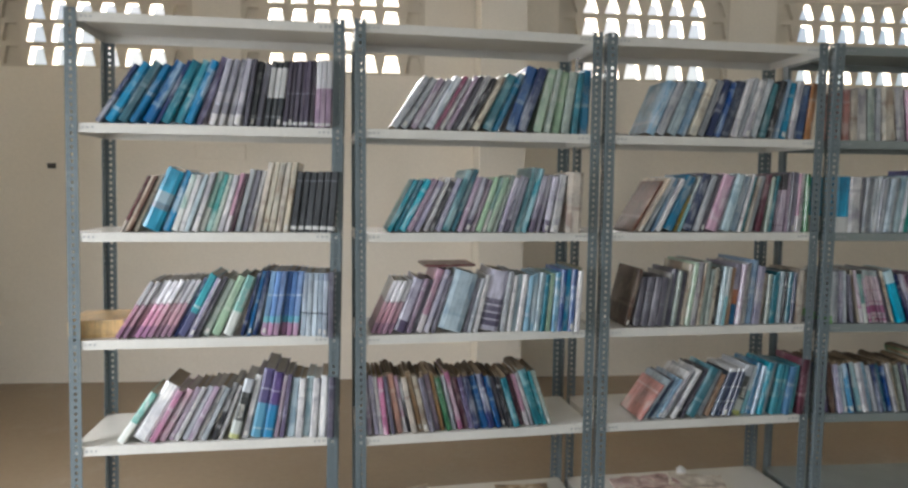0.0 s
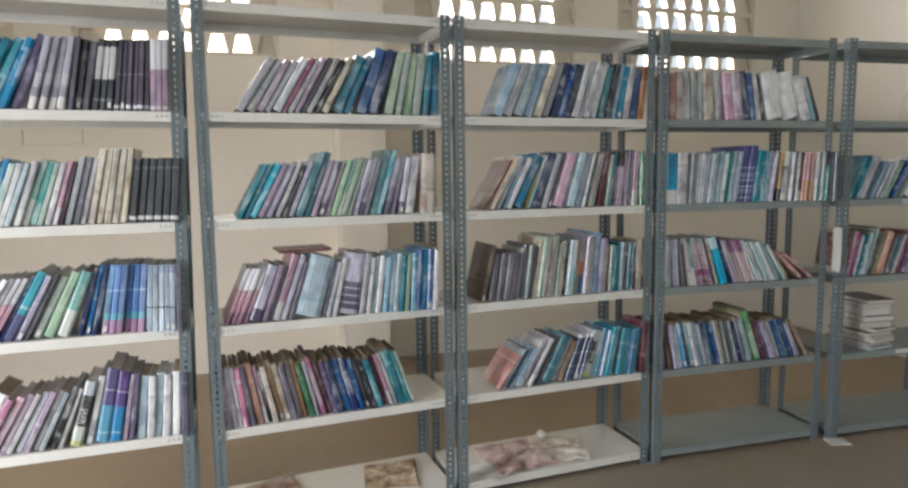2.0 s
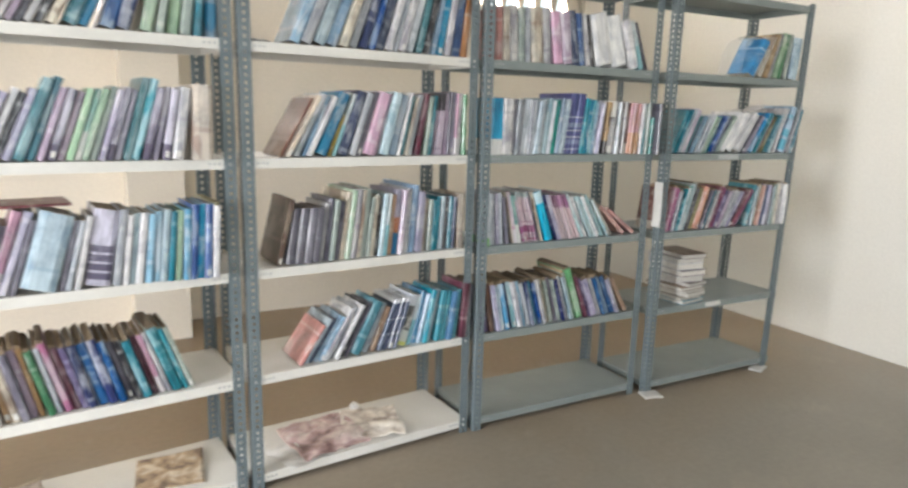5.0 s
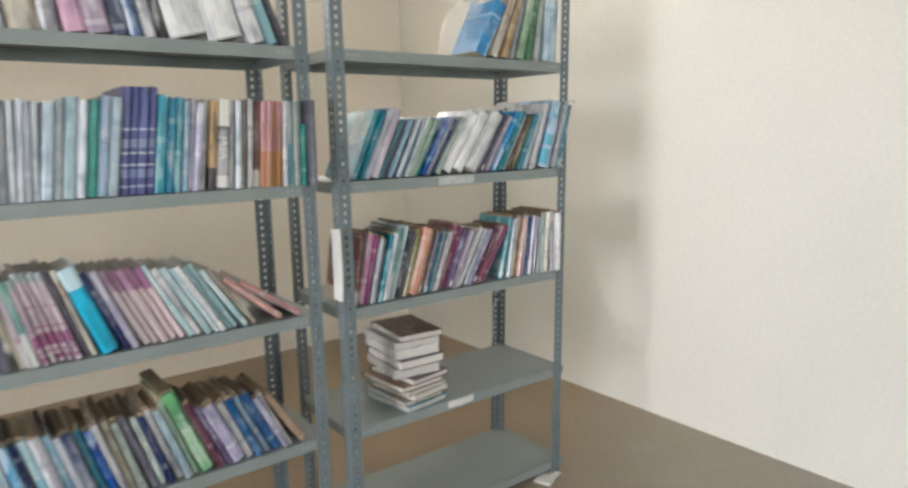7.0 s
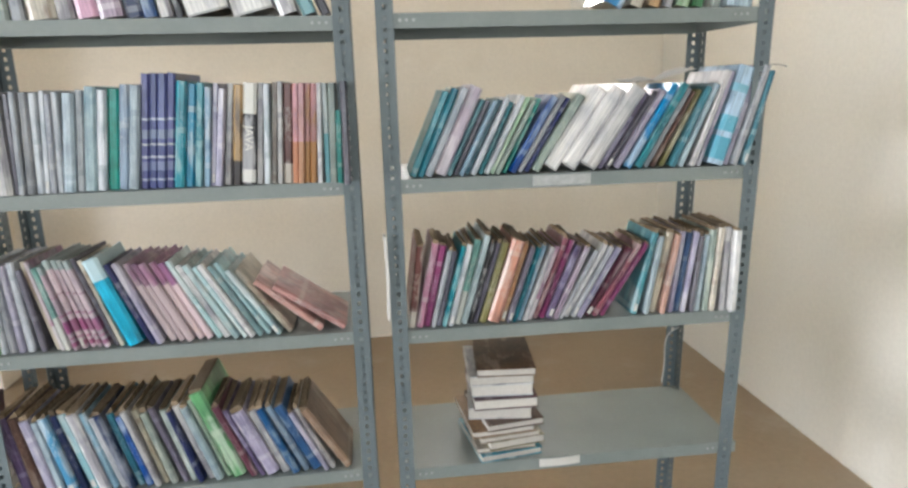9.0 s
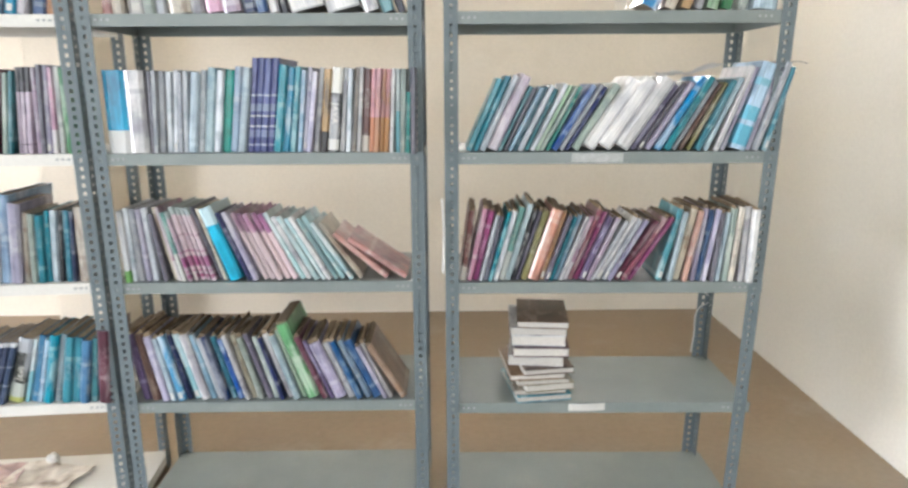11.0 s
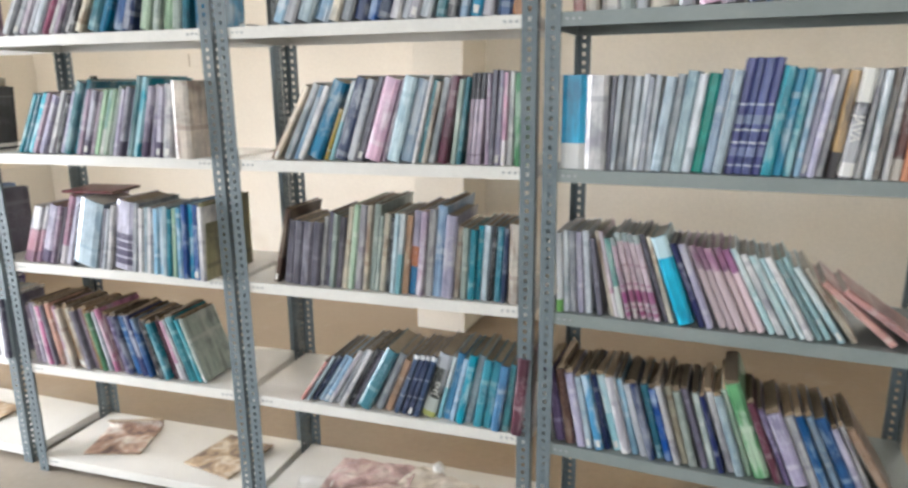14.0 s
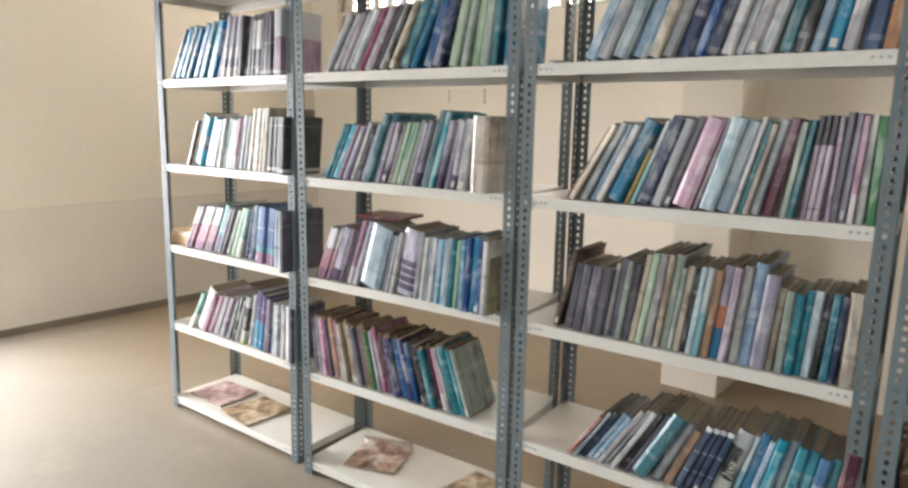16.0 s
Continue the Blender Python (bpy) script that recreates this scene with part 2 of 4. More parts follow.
COVERS = {
    "white": ((0.70, 0.69, 0.68), (0.35, 0.33, 0.38), 0.0), "cream": ((0.66, 0.60, 0.50), (0.30, 0.20, 0.15), 0.0),
    "grey": ((0.44, 0.46, 0.49), (0.62, 0.62, 0.64), 0.0), "lgrey": ((0.64, 0.67, 0.70), (0.36, 0.42, 0.46), 0.0),
    "dgrey": ((0.17, 0.16, 0.20), (0.32, 0.31, 0.36), 0.0), "black": ((0.03, 0.03, 0.035), (0.5, 0.5, 0.5), 0.0),
    "lav": ((0.50, 0.47, 0.60), (0.72, 0.70, 0.74), 0.0), "mauve": ((0.46, 0.36, 0.45), (0.68, 0.64, 0.68), 0.0),
    "purple": ((0.15, 0.12, 0.21), (0.45, 0.42, 0.55), 0.0), "blue": ((0.05, 0.14, 0.36), (0.45, 0.55, 0.66), 0.0),
    "navy": ((0.03, 0.05, 0.15), (0.48, 0.50, 0.56), 0.0), "sky": ((0.05, 0.33, 0.58), (0.60, 0.70, 0.76), 0.0),
    "lblue": ((0.36, 0.52, 0.66), (0.66, 0.71, 0.75), 0.0), "pale": ((0.55, 0.66, 0.70), (0.30, 0.42, 0.50), 0.0),
    "teal": ((0.03, 0.24, 0.31), (0.40, 0.58, 0.62), 0.0), "turq": ((0.04, 0.42, 0.55), (0.55, 0.74, 0.78), 0.0),
    "green": ((0.09, 0.30, 0.13), (0.50, 0.62, 0.50), 0.0), "lgreen": ((0.42, 0.58, 0.42), (0.66, 0.72, 0.62), 0.0),
    "sage": ((0.40, 0.47, 0.42), (0.60, 0.64, 0.58), 0.0), "gteal": ((0.02, 0.33, 0.28), (0.50, 0.66, 0.60), 0.0),
    "olive": ((0.26, 0.25, 0.09), (0.55, 0.52, 0.38), 0.0), "yellow": ((0.62, 0.47, 0.08), (0.70, 0.66, 0.50), 0.0),
    "orange": ((0.62, 0.28, 0.12), (0.70, 0.64, 0.56), 0.0), "salmon": ((0.62, 0.34, 0.29), (0.72, 0.60, 0.55), 0.0),
    "tan": ((0.45, 0.30, 0.18), (0.60, 0.50, 0.38), 0.0), "brown": ((0.17, 0.09, 0.06), (0.42, 0.32, 0.25), 0.0),
    "pink": ((0.60, 0.25, 0.38), (0.72, 0.62, 0.66), 0.0), "magenta": ((0.33, 0.09, 0.20), (0.66, 0.48, 0.56), 0.0),
    "red": ((0.34, 0.08, 0.11), (0.65, 0.50, 0.48), 0.0), "maroon": ((0.14, 0.03, 0.06), (0.45, 0.34, 0.36), 0.0),
    "pinkwhite": ((0.58, 0.36, 0.46), (0.70, 0.66, 0.68), 0.28),
    
    "greenwhite": ((0.30, 0.55, 0.48), (0.70, 0.72, 0.68), 0.4), "tealwhite": ((0.66, 0.72, 0.72), (0.28, 0.56, 0.62), 0.5),
    "lavdark": ((0.56, 0.54, 0.62), (0.12, 0.10, 0.16), 0.22), "orangeblack": ((0.62, 0.42, 0.20), (0.05, 0.04, 0.04), 0.25),
    "maroonwhite": ((0.18, 0.06, 0.06), (0.64, 0.58, 0.52), 0.2), "salmonorange": ((0.68, 0.36, 0.38), (0.62, 0.30, 0.14), 0.42),
    "mauvepink": ((0.46, 0.24, 0.37), (0.74, 0.60, 0.62), 0.72), "cyanpale": ((0.50, 0.70, 0.72), (0.76, 0.80, 0.78), 0.0),
    "olivepale": ((0.44, 0.42, 0.24), (0.10, 0.10, 0.07), 0.0), "emerald": ((0.0, 0.36, 0.27), (0.10, 0.46, 0.38), 0.0), "lilac": ((0.70, 0.64, 0.69), (0.52, 0.42, 0.52), 0.0), "palepink": ((0.74, 0.50, 0.62), (0.78, 0.70, 0.74), 0.0), "brightgreen": ((0.20, 0.45, 0.25), (0.60, 0.72, 0.58), 0.0), "kraft": ((0.80, 0.58, 0.36), (0.70, 0.52, 0.34), 0.0),
}


def deeper(c):
    """Printed ink under a glossy laminate: darker and a little more saturated than the bare swatch."""
    m = sum(c) / 3
    f = 0.60 + 0.30 * min(c)
    return tuple(max(0.012, (m + (v - m) * 1.16) * f) for v in c)


BARRED = {
    "navylabel": ((0.045, 0.06, 0.17), [(0.07, 0.09, (0.30, 0.33, 0.42)), (0.16, 0.24, (0.15, 0.18, 0.30)), (0.27, 0.29, (0.40, 0.42, 0.48)), (0.38, 0.40, (0.36, 0.38, 0.40)), (0.44, 0.52, (0.17, 0.21, 0.30)), (0.60, 0.62, (0.34, 0.38, 0.46))]),
    "bluewhite": ((0.04, 0.27, 0.44), [(0.0, 0.28, (0.62, 0.62, 0.61))]),
    "navyrule": ((0.03, 0.05, 0.10), [(0.10, 0.22, (0.06, 0.08, 0.14)), (0.30, 0.315, (0.42, 0.44, 0.48)), (0.60, 0.615, (0.42, 0.44, 0.48)), (0.93, 1.0, (0.55, 0.56, 0.58))]),
    "javalow": ((0.03, 0.035, 0.03), [(0.78, 1.0, (0.46, 0.48, 0.52)), (0.08, 0.30, (0.50, 0.54, 0.50)), (0.0, 0.08, (0.42, 0.46, 0.14))]),
    "javablack": ((0.03, 0.03, 0.035), [(0.70, 1.0, (0.72, 0.70, 0.64)), (0.02, 0.15, (0.74, 0.72, 0.68))]),
    "greenlow": ((0.50, 0.51, 0.50), [(0.0, 0.16, (0.17, 0.34, 0.12))]),
    "whitepink": ((0.62, 0.61, 0.63), [(0.0, 0.20, (0.29, 0.16, 0.24)), (0.20, 0.58, (0.50, 0.27, 0.34)), (0.58, 0.60, (0.25, 0.16, 0.2))]),
    "bluepurple": ((0.10, 0.22, 0.42), [(0.0, 0.20, (0.38, 0.21, 0.34)), (0.20, 0.30, (0.10, 0.38, 0.46)), (0.62, 0.64, (0.42, 0.52, 0.62))]),
    "greyring": ((0.40, 0.46, 0.52), [(0.35, 0.375, (0.07, 0.08, 0.10)), (0.88, 1.0, (0.28, 0.34, 0.42))]),
    "turqnavy": ((0.03, 0.36, 0.44), [(0.0, 0.38, (0.09, 0.09, 0.20)), (0.46, 0.50, (0.45, 0.60, 0.64))]),
    "purplesky": ((0.09, 0.06, 0.20), [(0.0, 0.50, (0.03, 0.26, 0.46)), (0.12, 0.14, (0.40, 0.52, 0.60)), (0.70, 0.72, (0.40, 0.38, 0.50))]),
    "greywhitelow": ((0.34, 0.33, 0.38), [(0.0, 0.17, (0.58, 0.56, 0.56)), (0.17, 0.30, (0.24, 0.23, 0.27)), (0.34, 0.50, (0.42, 0.40, 0.44))]),
    "darkwhitetop": ((0.035, 0.04, 0.045), [(0.44, 0.90, (0.60, 0.60, 0.60)), (0.14, 0.16, (0.30, 0.30, 0.32))]),
    "blackdot": ((0.03, 0.032, 0.036), [(0.04, 0.10, (0.60, 0.60, 0.58)), (0.84, 0.86, (0.13, 0.14, 0.15))]),
    "purpledot": ((0.075, 0.06, 0.09), [(0.03, 0.08, (0.56, 0.56, 0.56)), (0.50, 0.52, (0.22, 0.20, 0.25))]),
    "lavwhitetop": ((0.34, 0.24, 0.32), [(0.58, 1.0, (0.60, 0.60, 0.62)), (0.02, 0.06, (0.6, 0.58, 0.58))]),
    "tealgrey": ((0.05, 0.25, 0.37), [(0.34, 0.44, (0.16, 0.20, 0.23)), (0.44, 0.62, (0.30, 0.38, 0.42))]),
    "lavgrid": ((0.40, 0.39, 0.47), [(0.08, 0.17, (0.09, 0.08, 0.13)), (0.20, 0.29, (0.09, 0.08, 0.13)), (0.32, 0.41, (0.09, 0.08, 0.13)), (0.44, 0.53, (0.11, 0.10, 0.15))]),
    "rustblue": ((0.30, 0.28, 0.34), [(0.0, 0.34, (0.04, 0.14, 0.26)), (0.34, 0.58, (0.40, 0.17, 0.09))]),
    "blacktop": ((0.42, 0.35, 0.42), [(0.72, 1.0, (0.035, 0.03, 0.035)), (0.1, 0.12, (0.2, 0.16, 0.2))]),
    "skypatch": ((0.26, 0.36, 0.48), [(0.05, 0.28, (0.06, 0.31, 0.48)), (0.34, 0.50, (0.07, 0.32, 0.49)), (0.74, 0.82, (0.14, 0.34, 0.48))]),
    "plainwhite": ((0.76, 0.75, 0.73), [(0.0, 0.02, (0.4, 0.4, 0.4))]),
    "skypale": ((0.03, 0.25, 0.40), [(0.76, 1.0, (0.38, 0.48, 0.52))]),
    "whitemagenta": ((0.50, 0.40, 0.44), [(0.04, 0.09, (0.30, 0.11, 0.20)), (0.13, 0.15, (0.36, 0.16, 0.26)), (0.20, 0.34, (0.30, 0.10, 0.21)), (0.40, 0.42, (0.34, 0.15, 0.25)), (0.62, 0.64, (0.36, 0.22, 0.28)), (0.90, 1.0, (0.32, 0.38, 0.37))]),
}
COVER = {k: cover("cover_" + k, deeper(a), deeper(c), s) for k, (a, c, s) in COVERS.items()}
# Pale base and part metal: the vents' glare is put into this cover's colour.
COVER["goldfoil"] = cover("cover_paleglare", (0.80, 0.70, 0.56), (0.84, 0.78, 0.68), 0.0)
COVER["goldfoil"].node_tree.nodes["Principled BSDF"].inputs["Roughness"].default_value = 0.3
COVER["goldfoil"].node_tree.nodes["Principled BSDF"].inputs["Metallic"].default_value = 0.35
for k, (a, bars) in BARRED.items():
    COVER[k] = cover("cover_" + k, a, tuple(v * 1.5 + 0.03 for v in a) if k not in ("javalow", "javablack", "greenlow", "plainwhite") else (0.6, 0.6, 0.62), 0.0, 0.2, bars)
WORDS = {
    "white": "white", "cream": "cream", "grey": "grey", "lgrey": "pale grey", "dgrey": "dark grey", "black": "black", "lav": "lavender", "mauve": "mauve",
    "purple": "dark purple", "blue": "blue", "navy": "navy blue", "sky": "bright blue", "lblue": "light blue", "pale": "pale blue", "teal": "dark teal",
    "turq": "turquoise", "green": "green", "lgreen": "light green", "sage": "grey-green", "gteal": "sea-green", "olive": "olive", "yellow": "yellow",
    "orange": "orange", "salmon": "salmon", "tan": "tan", "brown": "brown", "pink": "pink", "magenta": "magenta", "red": "red", "maroon": "maroon",
    "whitepink": "white and pink", "pinkwhite": "pink and white", "bluepurple": "blue and purple", "bluewhite": "blue and white",
    "greenwhite": "green and white", "tealwhite": "white and teal", "lavdark": "lavender and black", "orangeblack": "orange and black",
    "maroonwhite": "maroon and white", "olivepale": "pale olive patterned", "emerald": "emerald green", "lilac": "pale lilac", "palepink": "pale pink", "brightgreen": "bright green", "kraft": "kraft-paper brown", "salmonorange": "pink and orange", "navylabel": "navy blue labelled", "navyrule": "navy blue ruled", "javalow": "black titled",
    "javablack": "black and white titled", "greyring": "blue-grey ringed", "turqnavy": "turquoise and navy", "purplesky": "purple and bright blue", "greywhitelow": "grey and white",
    "darkwhitetop": "black and white", "blackdot": "black numbered", "purpledot": "dark purple numbered", "lavwhitetop": "lavender and white", "tealgrey": "teal and grey", "lavgrid": "lavender gridded",
    "rustblue": "rust and blue", "blacktop": "mauve and black", "skypatch": "lavender and bright blue", "goldfoil": "pale glare-coloured",  "skypale": "bright blue and pale", "greenlow": "white and green", "plainwhite": "glossy white", "whitemagenta": "white and magenta", "mauvepink": "mauve and pink", "cyanpale": "pale cyan",
}


# ---- mesh helpers ----
def mesh(name, verts, faces, material):
    me = bpy.data.meshes.new(name)
    me.from_pydata(verts, [], faces)
    me.update()
    if material:
        me.materials.append(material)
    return me


def box_data(x0, y0, z0, x1, y1, z1):
    v = [(x, y, z) for z in (z0, z1) for y in (y0, y1) for x in (x0, x1)]
    f = [(0, 2, 3, 1), (4, 5, 7, 6), (0, 1, 5, 4), (2, 6, 7, 3), (0, 4, 6, 2), (1, 3, 7, 5)]
    return v, f


def boxes(name, items, material):
    vs, fs = [], []
    for it in items:
        v, f = box_data(*it)
        k = len(vs)
        vs += v
        fs += [tuple(i + k for i in q) for q in f]
    return mesh(name, vs, fs, material)


def bevelled(name, items, material, width=0.002, segments=2):
    bm = bmesh.new()
    bm.from_mesh(boxes(name, items, None))
    bmesh.ops.bevel(bm, geom=bm.edges[:], offset=width, segments=segments, affect="EDGES", profile=0.7)
    me = bpy.data.meshes.new(name)
    bm.to_mesh(me)
    bm.free()
    me.materials.append(material)
    return me


def under(name, me, parent, m=None, label=""):
    ob = new(name, me)
    ob.parent = parent
    if m is not None:
        ob.matrix_basis = m
    if label:
        ob["label"] = label
    return ob


# ---- the room ----
X0, X1, Y0, Y1, H, T = -2.28, 5.265, -2.5, 6.07, 3.2, 0.22
VENTS = (-1.93, -0.33, 1.905, 3.54)
COLS, ROWS_V, CELL, RISE, VZ = 8, 4, 0.1593, 0.152, 2.195
VW, VH = COLS * CELL, ROWS_V * RISE


def structure(name, me, label, category):
    return tagged(new(name, me), label, category, kind="structure")


structure("floor", boxes("floor", [(X0 - T, Y0 - T, -0.15, X1 + T, Y1 + T, 0.0)], FLOOR), "smooth brown cement floor with worn pale stains", "floor")
structure("ceiling", boxes("ceiling", [(X0 - T, Y0 - T, H, X1 + T, Y1 + T, H + 0.15)], CEILING), "plain off-white painted ceiling slab", "ceiling")
north = [(X0 - T, Y1, 0, X1 + T, Y1 + T, VZ), (X0 - T, Y1, VZ + VH, X1 + T, Y1 + T, H)]
edge = X0 - T
for vx in VENTS:
    north.append((edge, Y1, VZ, vx, Y1 + T, VZ + VH))
    edge = vx + VW
north.append((edge, Y1, VZ, X1 + T, Y1 + T, VZ + VH))
structure("wall_north", boxes("wall_north", north, WALL), "cream plastered back wall with lattice vents near the ceiling", "wall")
structure("wall_east", boxes("wall_east", [(X1, Y0, 0, X1 + T, Y1, H)], WALL_WHITE), "off-white plastered side wall, faintly stained", "wall")
structure("wall_west", boxes("wall_west", [(X0 - T, Y0, 0, X0, DOOR_Y - DOOR_W / 2, H), (X0 - T, DOOR_Y + DOOR_W / 2, 0, X0, Y1, H),
    (X0 - T, DOOR_Y - DOOR_W / 2, DOOR_H, X0, DOOR_Y + DOOR_W / 2, H)], WALL), "cream plastered side wall with a doorway", "wall")
south, edge = [(X0 - T, Y0 - T, 0, X1 + T, Y0, 1.0), (X0 - T, Y0 - T, 2.3, X1 + T, Y0, H)], X0 - T
for wx in (-0.5, 1.7, 3.9):
    south.append((edge, Y0 - T, 1.0, wx - 0.7, Y0, 2.3))
    edge = wx + 0.7
south.append((edge, Y0 - T, 1.0, X1 + T, Y0, 2.3))
structure("wall_south", boxes("wall_south", south, WALL), "cream plastered wall with three open windows", "wall")
structure("pilaster", bevelled("pilaster", [(1.30, 5.70, 0, 1.61, Y1 - 0.001, H)], WALL, 0.006), "cream plastered square pilaster against the back wall", "pilaster")


def lattice():
    """A cement screen with rows of triangular holes; the outermost column is blind."""
    vs, fs, d = [], [], 0.07
    for r in range(ROWS_V):
        for c in range(COLS):
            x, z = c * CELL, r * RISE
            blind = c in (0, COLS - 1)
            k = len(vs)
            # lower rows' holes widened: the glare that merges them is put into the shape
            glare_grow = 0.006 if r < 3 else 0.0
            tri = [(x + 0.022 - glare_grow, z + 0.024 - glare_grow), (x + CELL - 0.022 + glare_grow, z + 0.024 - glare_grow), (x + CELL / 2 + 0.02 + 3 * glare_grow, z + RISE - 0.02 + glare_grow), (x + CELL / 2 - 0.02 - 3 * glare_grow, z + RISE - 0.02 + glare_grow)]
            sq = [(x, z), (x + CELL, z), (x + CELL, z + RISE), (x, z + RISE)]
            for y in (0.0, d):
                vs += [(p, y, q) for p, q in sq] + [(p, y if y == 0 or not blind else 0.035, q) for p, q in tri]
            for i in range(4):
                j = (i + 1) % 4
                fs.append((k + i, k + j, k + 4 + j, k + 4 + i))
                fs.append((k + 8 + j, k + 8 + i, k + 12 + i, k + 12 + j))
                fs.append((k + 4 + i, k + 4 + j, k + 12 + j, k + 12 + i))
            if blind:
                fs.append((k + 12, k + 13, k + 14, k + 15))
    return mesh("lattice_vent", vs, fs, JALI)


LATTICE = lattice()
for i, vx in enumerate(VENTS):
    ob = structure("lattice_vent_%d" % (i + 1), LATTICE, "cement lattice vent with rows of triangular daylight holes", "vent")
    ob.location = (vx, Y1 + 0.01, VZ)
    structure("vent_drip_%d" % (i + 1), bevelled("vent_drip", [(vx - 0.02, Y1 - 0.014, VZ + VH + 0.004, vx + VW + 0.02, Y1 - 0.0005, VZ + VH + 0.022)], WALL, 0.004), "thin cream plaster ledge above a lattice vent", "ledge")

ground = structure("ground", boxes("ground", [(-60, -60, -0.4, 60, 60, -0.16)], surface("dry_ground", (0.30, 0.24, 0.17), (0.36, 0.29, 0.21), 0.5, 6, 0.95)), "dry bare earth outside the room", "ground")

# ---- steel racks ----
RW, RD, RH, LIP = 0.955, 0.38, 2.012, 0.034
LEVELS = [0.060, 0.449, 0.843, 1.233, 1.619, 2.000]


def angle_post():
    """Slotted steel angle: two flanges with a row of holes each, corner at the origin, flanges along +x and +y."""
    vs, fs, w, t, p, hx, hz = [], [], 0.040, 0.002, 0.0245, 0.0047, 0.0058
    count = int(RH / p)
    for side in (0, 1):
        for i in range(count):
            z0, z1 = i * RH / count, (i + 1) * RH / count
            mid, zc = w / 2, (z0 + z1) / 2
            k = len(vs)
            outer = [(0, z0), (w, z0), (w, z1), (0, z1)]
            inner = [(mid - hx, zc - hz), (mid + hx, zc - hz), (mid + hx, zc + hz), (mid - hx, zc + hz)]
            for depth in (0.0, t):
                for a, z in outer + inner:
                    a2 = a if a > 0 else depth
                    vs.append((a2, depth, z) if side == 0 else (depth, a2, z))
            for q in range(4):
                r = (q + 1) % 4
                for face in ((k + q, k + r, k + 4 + r, k + 4 + q), (k + 8 + r, k + 8 + q, k + 12 + q, k + 12 + r), (k + 4 + q, k + 4 + r, k + 12 + r, k + 12 + q)):
                    fs.append(face if side == 0 else face[::-1])
            fs.append((k + 1, k + 9, k + 10, k + 2) if side == 0 else (k + 2, k + 10, k + 9, k + 1))
    bm = bmesh.new()
    bm.from_mesh(mesh("post", vs, fs, None))
    bmesh.ops.remove_doubles(bm, verts=bm.verts[:], dist=0.0001)
    me = bpy.data.meshes.new("post")
    bm.to_mesh(me)
    bm.free()
    me.materials.append(STEEL)
    return me


POST = angle_post()


def shelf_tray(material):
    """A pressed steel tray: flat top with four lips folded down."""
    x0, x1, y0, y1, t = 0.0025, RW - 0.0025, 0.004, RD - 0.004, 0.0016
    vs = [(x, y, z) for z in (-LIP, 0) for x, y in ((x0, y0), (x1, y0), (x1, y1), (x0, y1))]
    vs += [(x, y, z) for z in (-LIP, -t) for x, y in ((x0 + t, y0 + t), (x1 - t, y0 + t), (x1 - t, y1 - t), (x0 + t, y1 - t))]
    fs = [(4, 5, 6, 7), (15, 14, 13, 12)]
    for i in range(4):
        j = (i + 1) % 4
        fs += [(i, j, 4 + j, 4 + i), (8 + j, 8 + i, 12 + i, 12 + j), (j, i, 8 + i, 8 + j)]
    bm = bmesh.new()
    bm.from_mesh(mesh("shelf", vs, fs, None))
    rim = [e for e in bm.edges if all(v.co.z > -0.001 for v in e.verts)]
    bmesh.ops.bevel(bm, geom=rim, offset=0.0014, segments=2, affect="EDGES")
    me = bpy.data.meshes.new("shelf")
    bm.to_mesh(me)
    bm.free()
    me.materials.append(material)
    return me


TRAY = {"white": shelf_tray(SHELF_WHITE), "grey": shelf_tray(SHELF_GREY)}


def bolt_mesh():
    bm = bmesh.new()
    bmesh.ops.create_cone(bm, cap_ends=True, segments=8, radius1=0.0042, radius2=0.0034, depth=0.003, matrix=Matrix.Rotation(radians(90), 4, "X"))
    me = bpy.data.meshes.new("bolt")
    bm.to_mesh(me)
    bm.free()
    me.materials.append(BOLT)
    return me


BOLT_MESH = bolt_mesh()


def rack(left, right, finish, label, lean=0.0, splay=0.0):
    """A six-shelf rack whose front runs from left to right; lean: degrees by which the posts lean to the right; splay: by how much more the right-hand ones do."""
    (ax, ay), (bx, by) = left, right
    root = tagged(new("book_rack"), label, "book rack", "racks along the room")
    turn = math.degrees(math.atan2(by - ay, bx - ax))
    root.matrix_basis = pose((ax + bx) / 2, (ay + by) / 2, 0, 0, 0, turn) @ pose(-RW / 2, -0.004, 0)
    s = math.tan(radians(lean))
    for x, y, rz in ((0, 0, 0), (RW, 0, 90), (RW, RD, 180), (0, RD, -90)):
        off = math.tan(radians(splay)) * 1.1 if x else 0.0
        under("post", POST, root, pose(x - off, y, 0, 0, lean + (splay if x else 0), 0) @ pose(0, 0, 0, 0, 0, rz))
    for i, z in enumerate(LEVELS):
        sh = under("shelf", TRAY[finish], root, pose(s * z, 0, z))
        for x in (0.054, 0.070, 0.086, RW - 0.054, RW - 0.070, RW - 0.086):
            under("bolt", BOLT_MESH, sh, pose(x, 0.0032, -0.016))
    return root


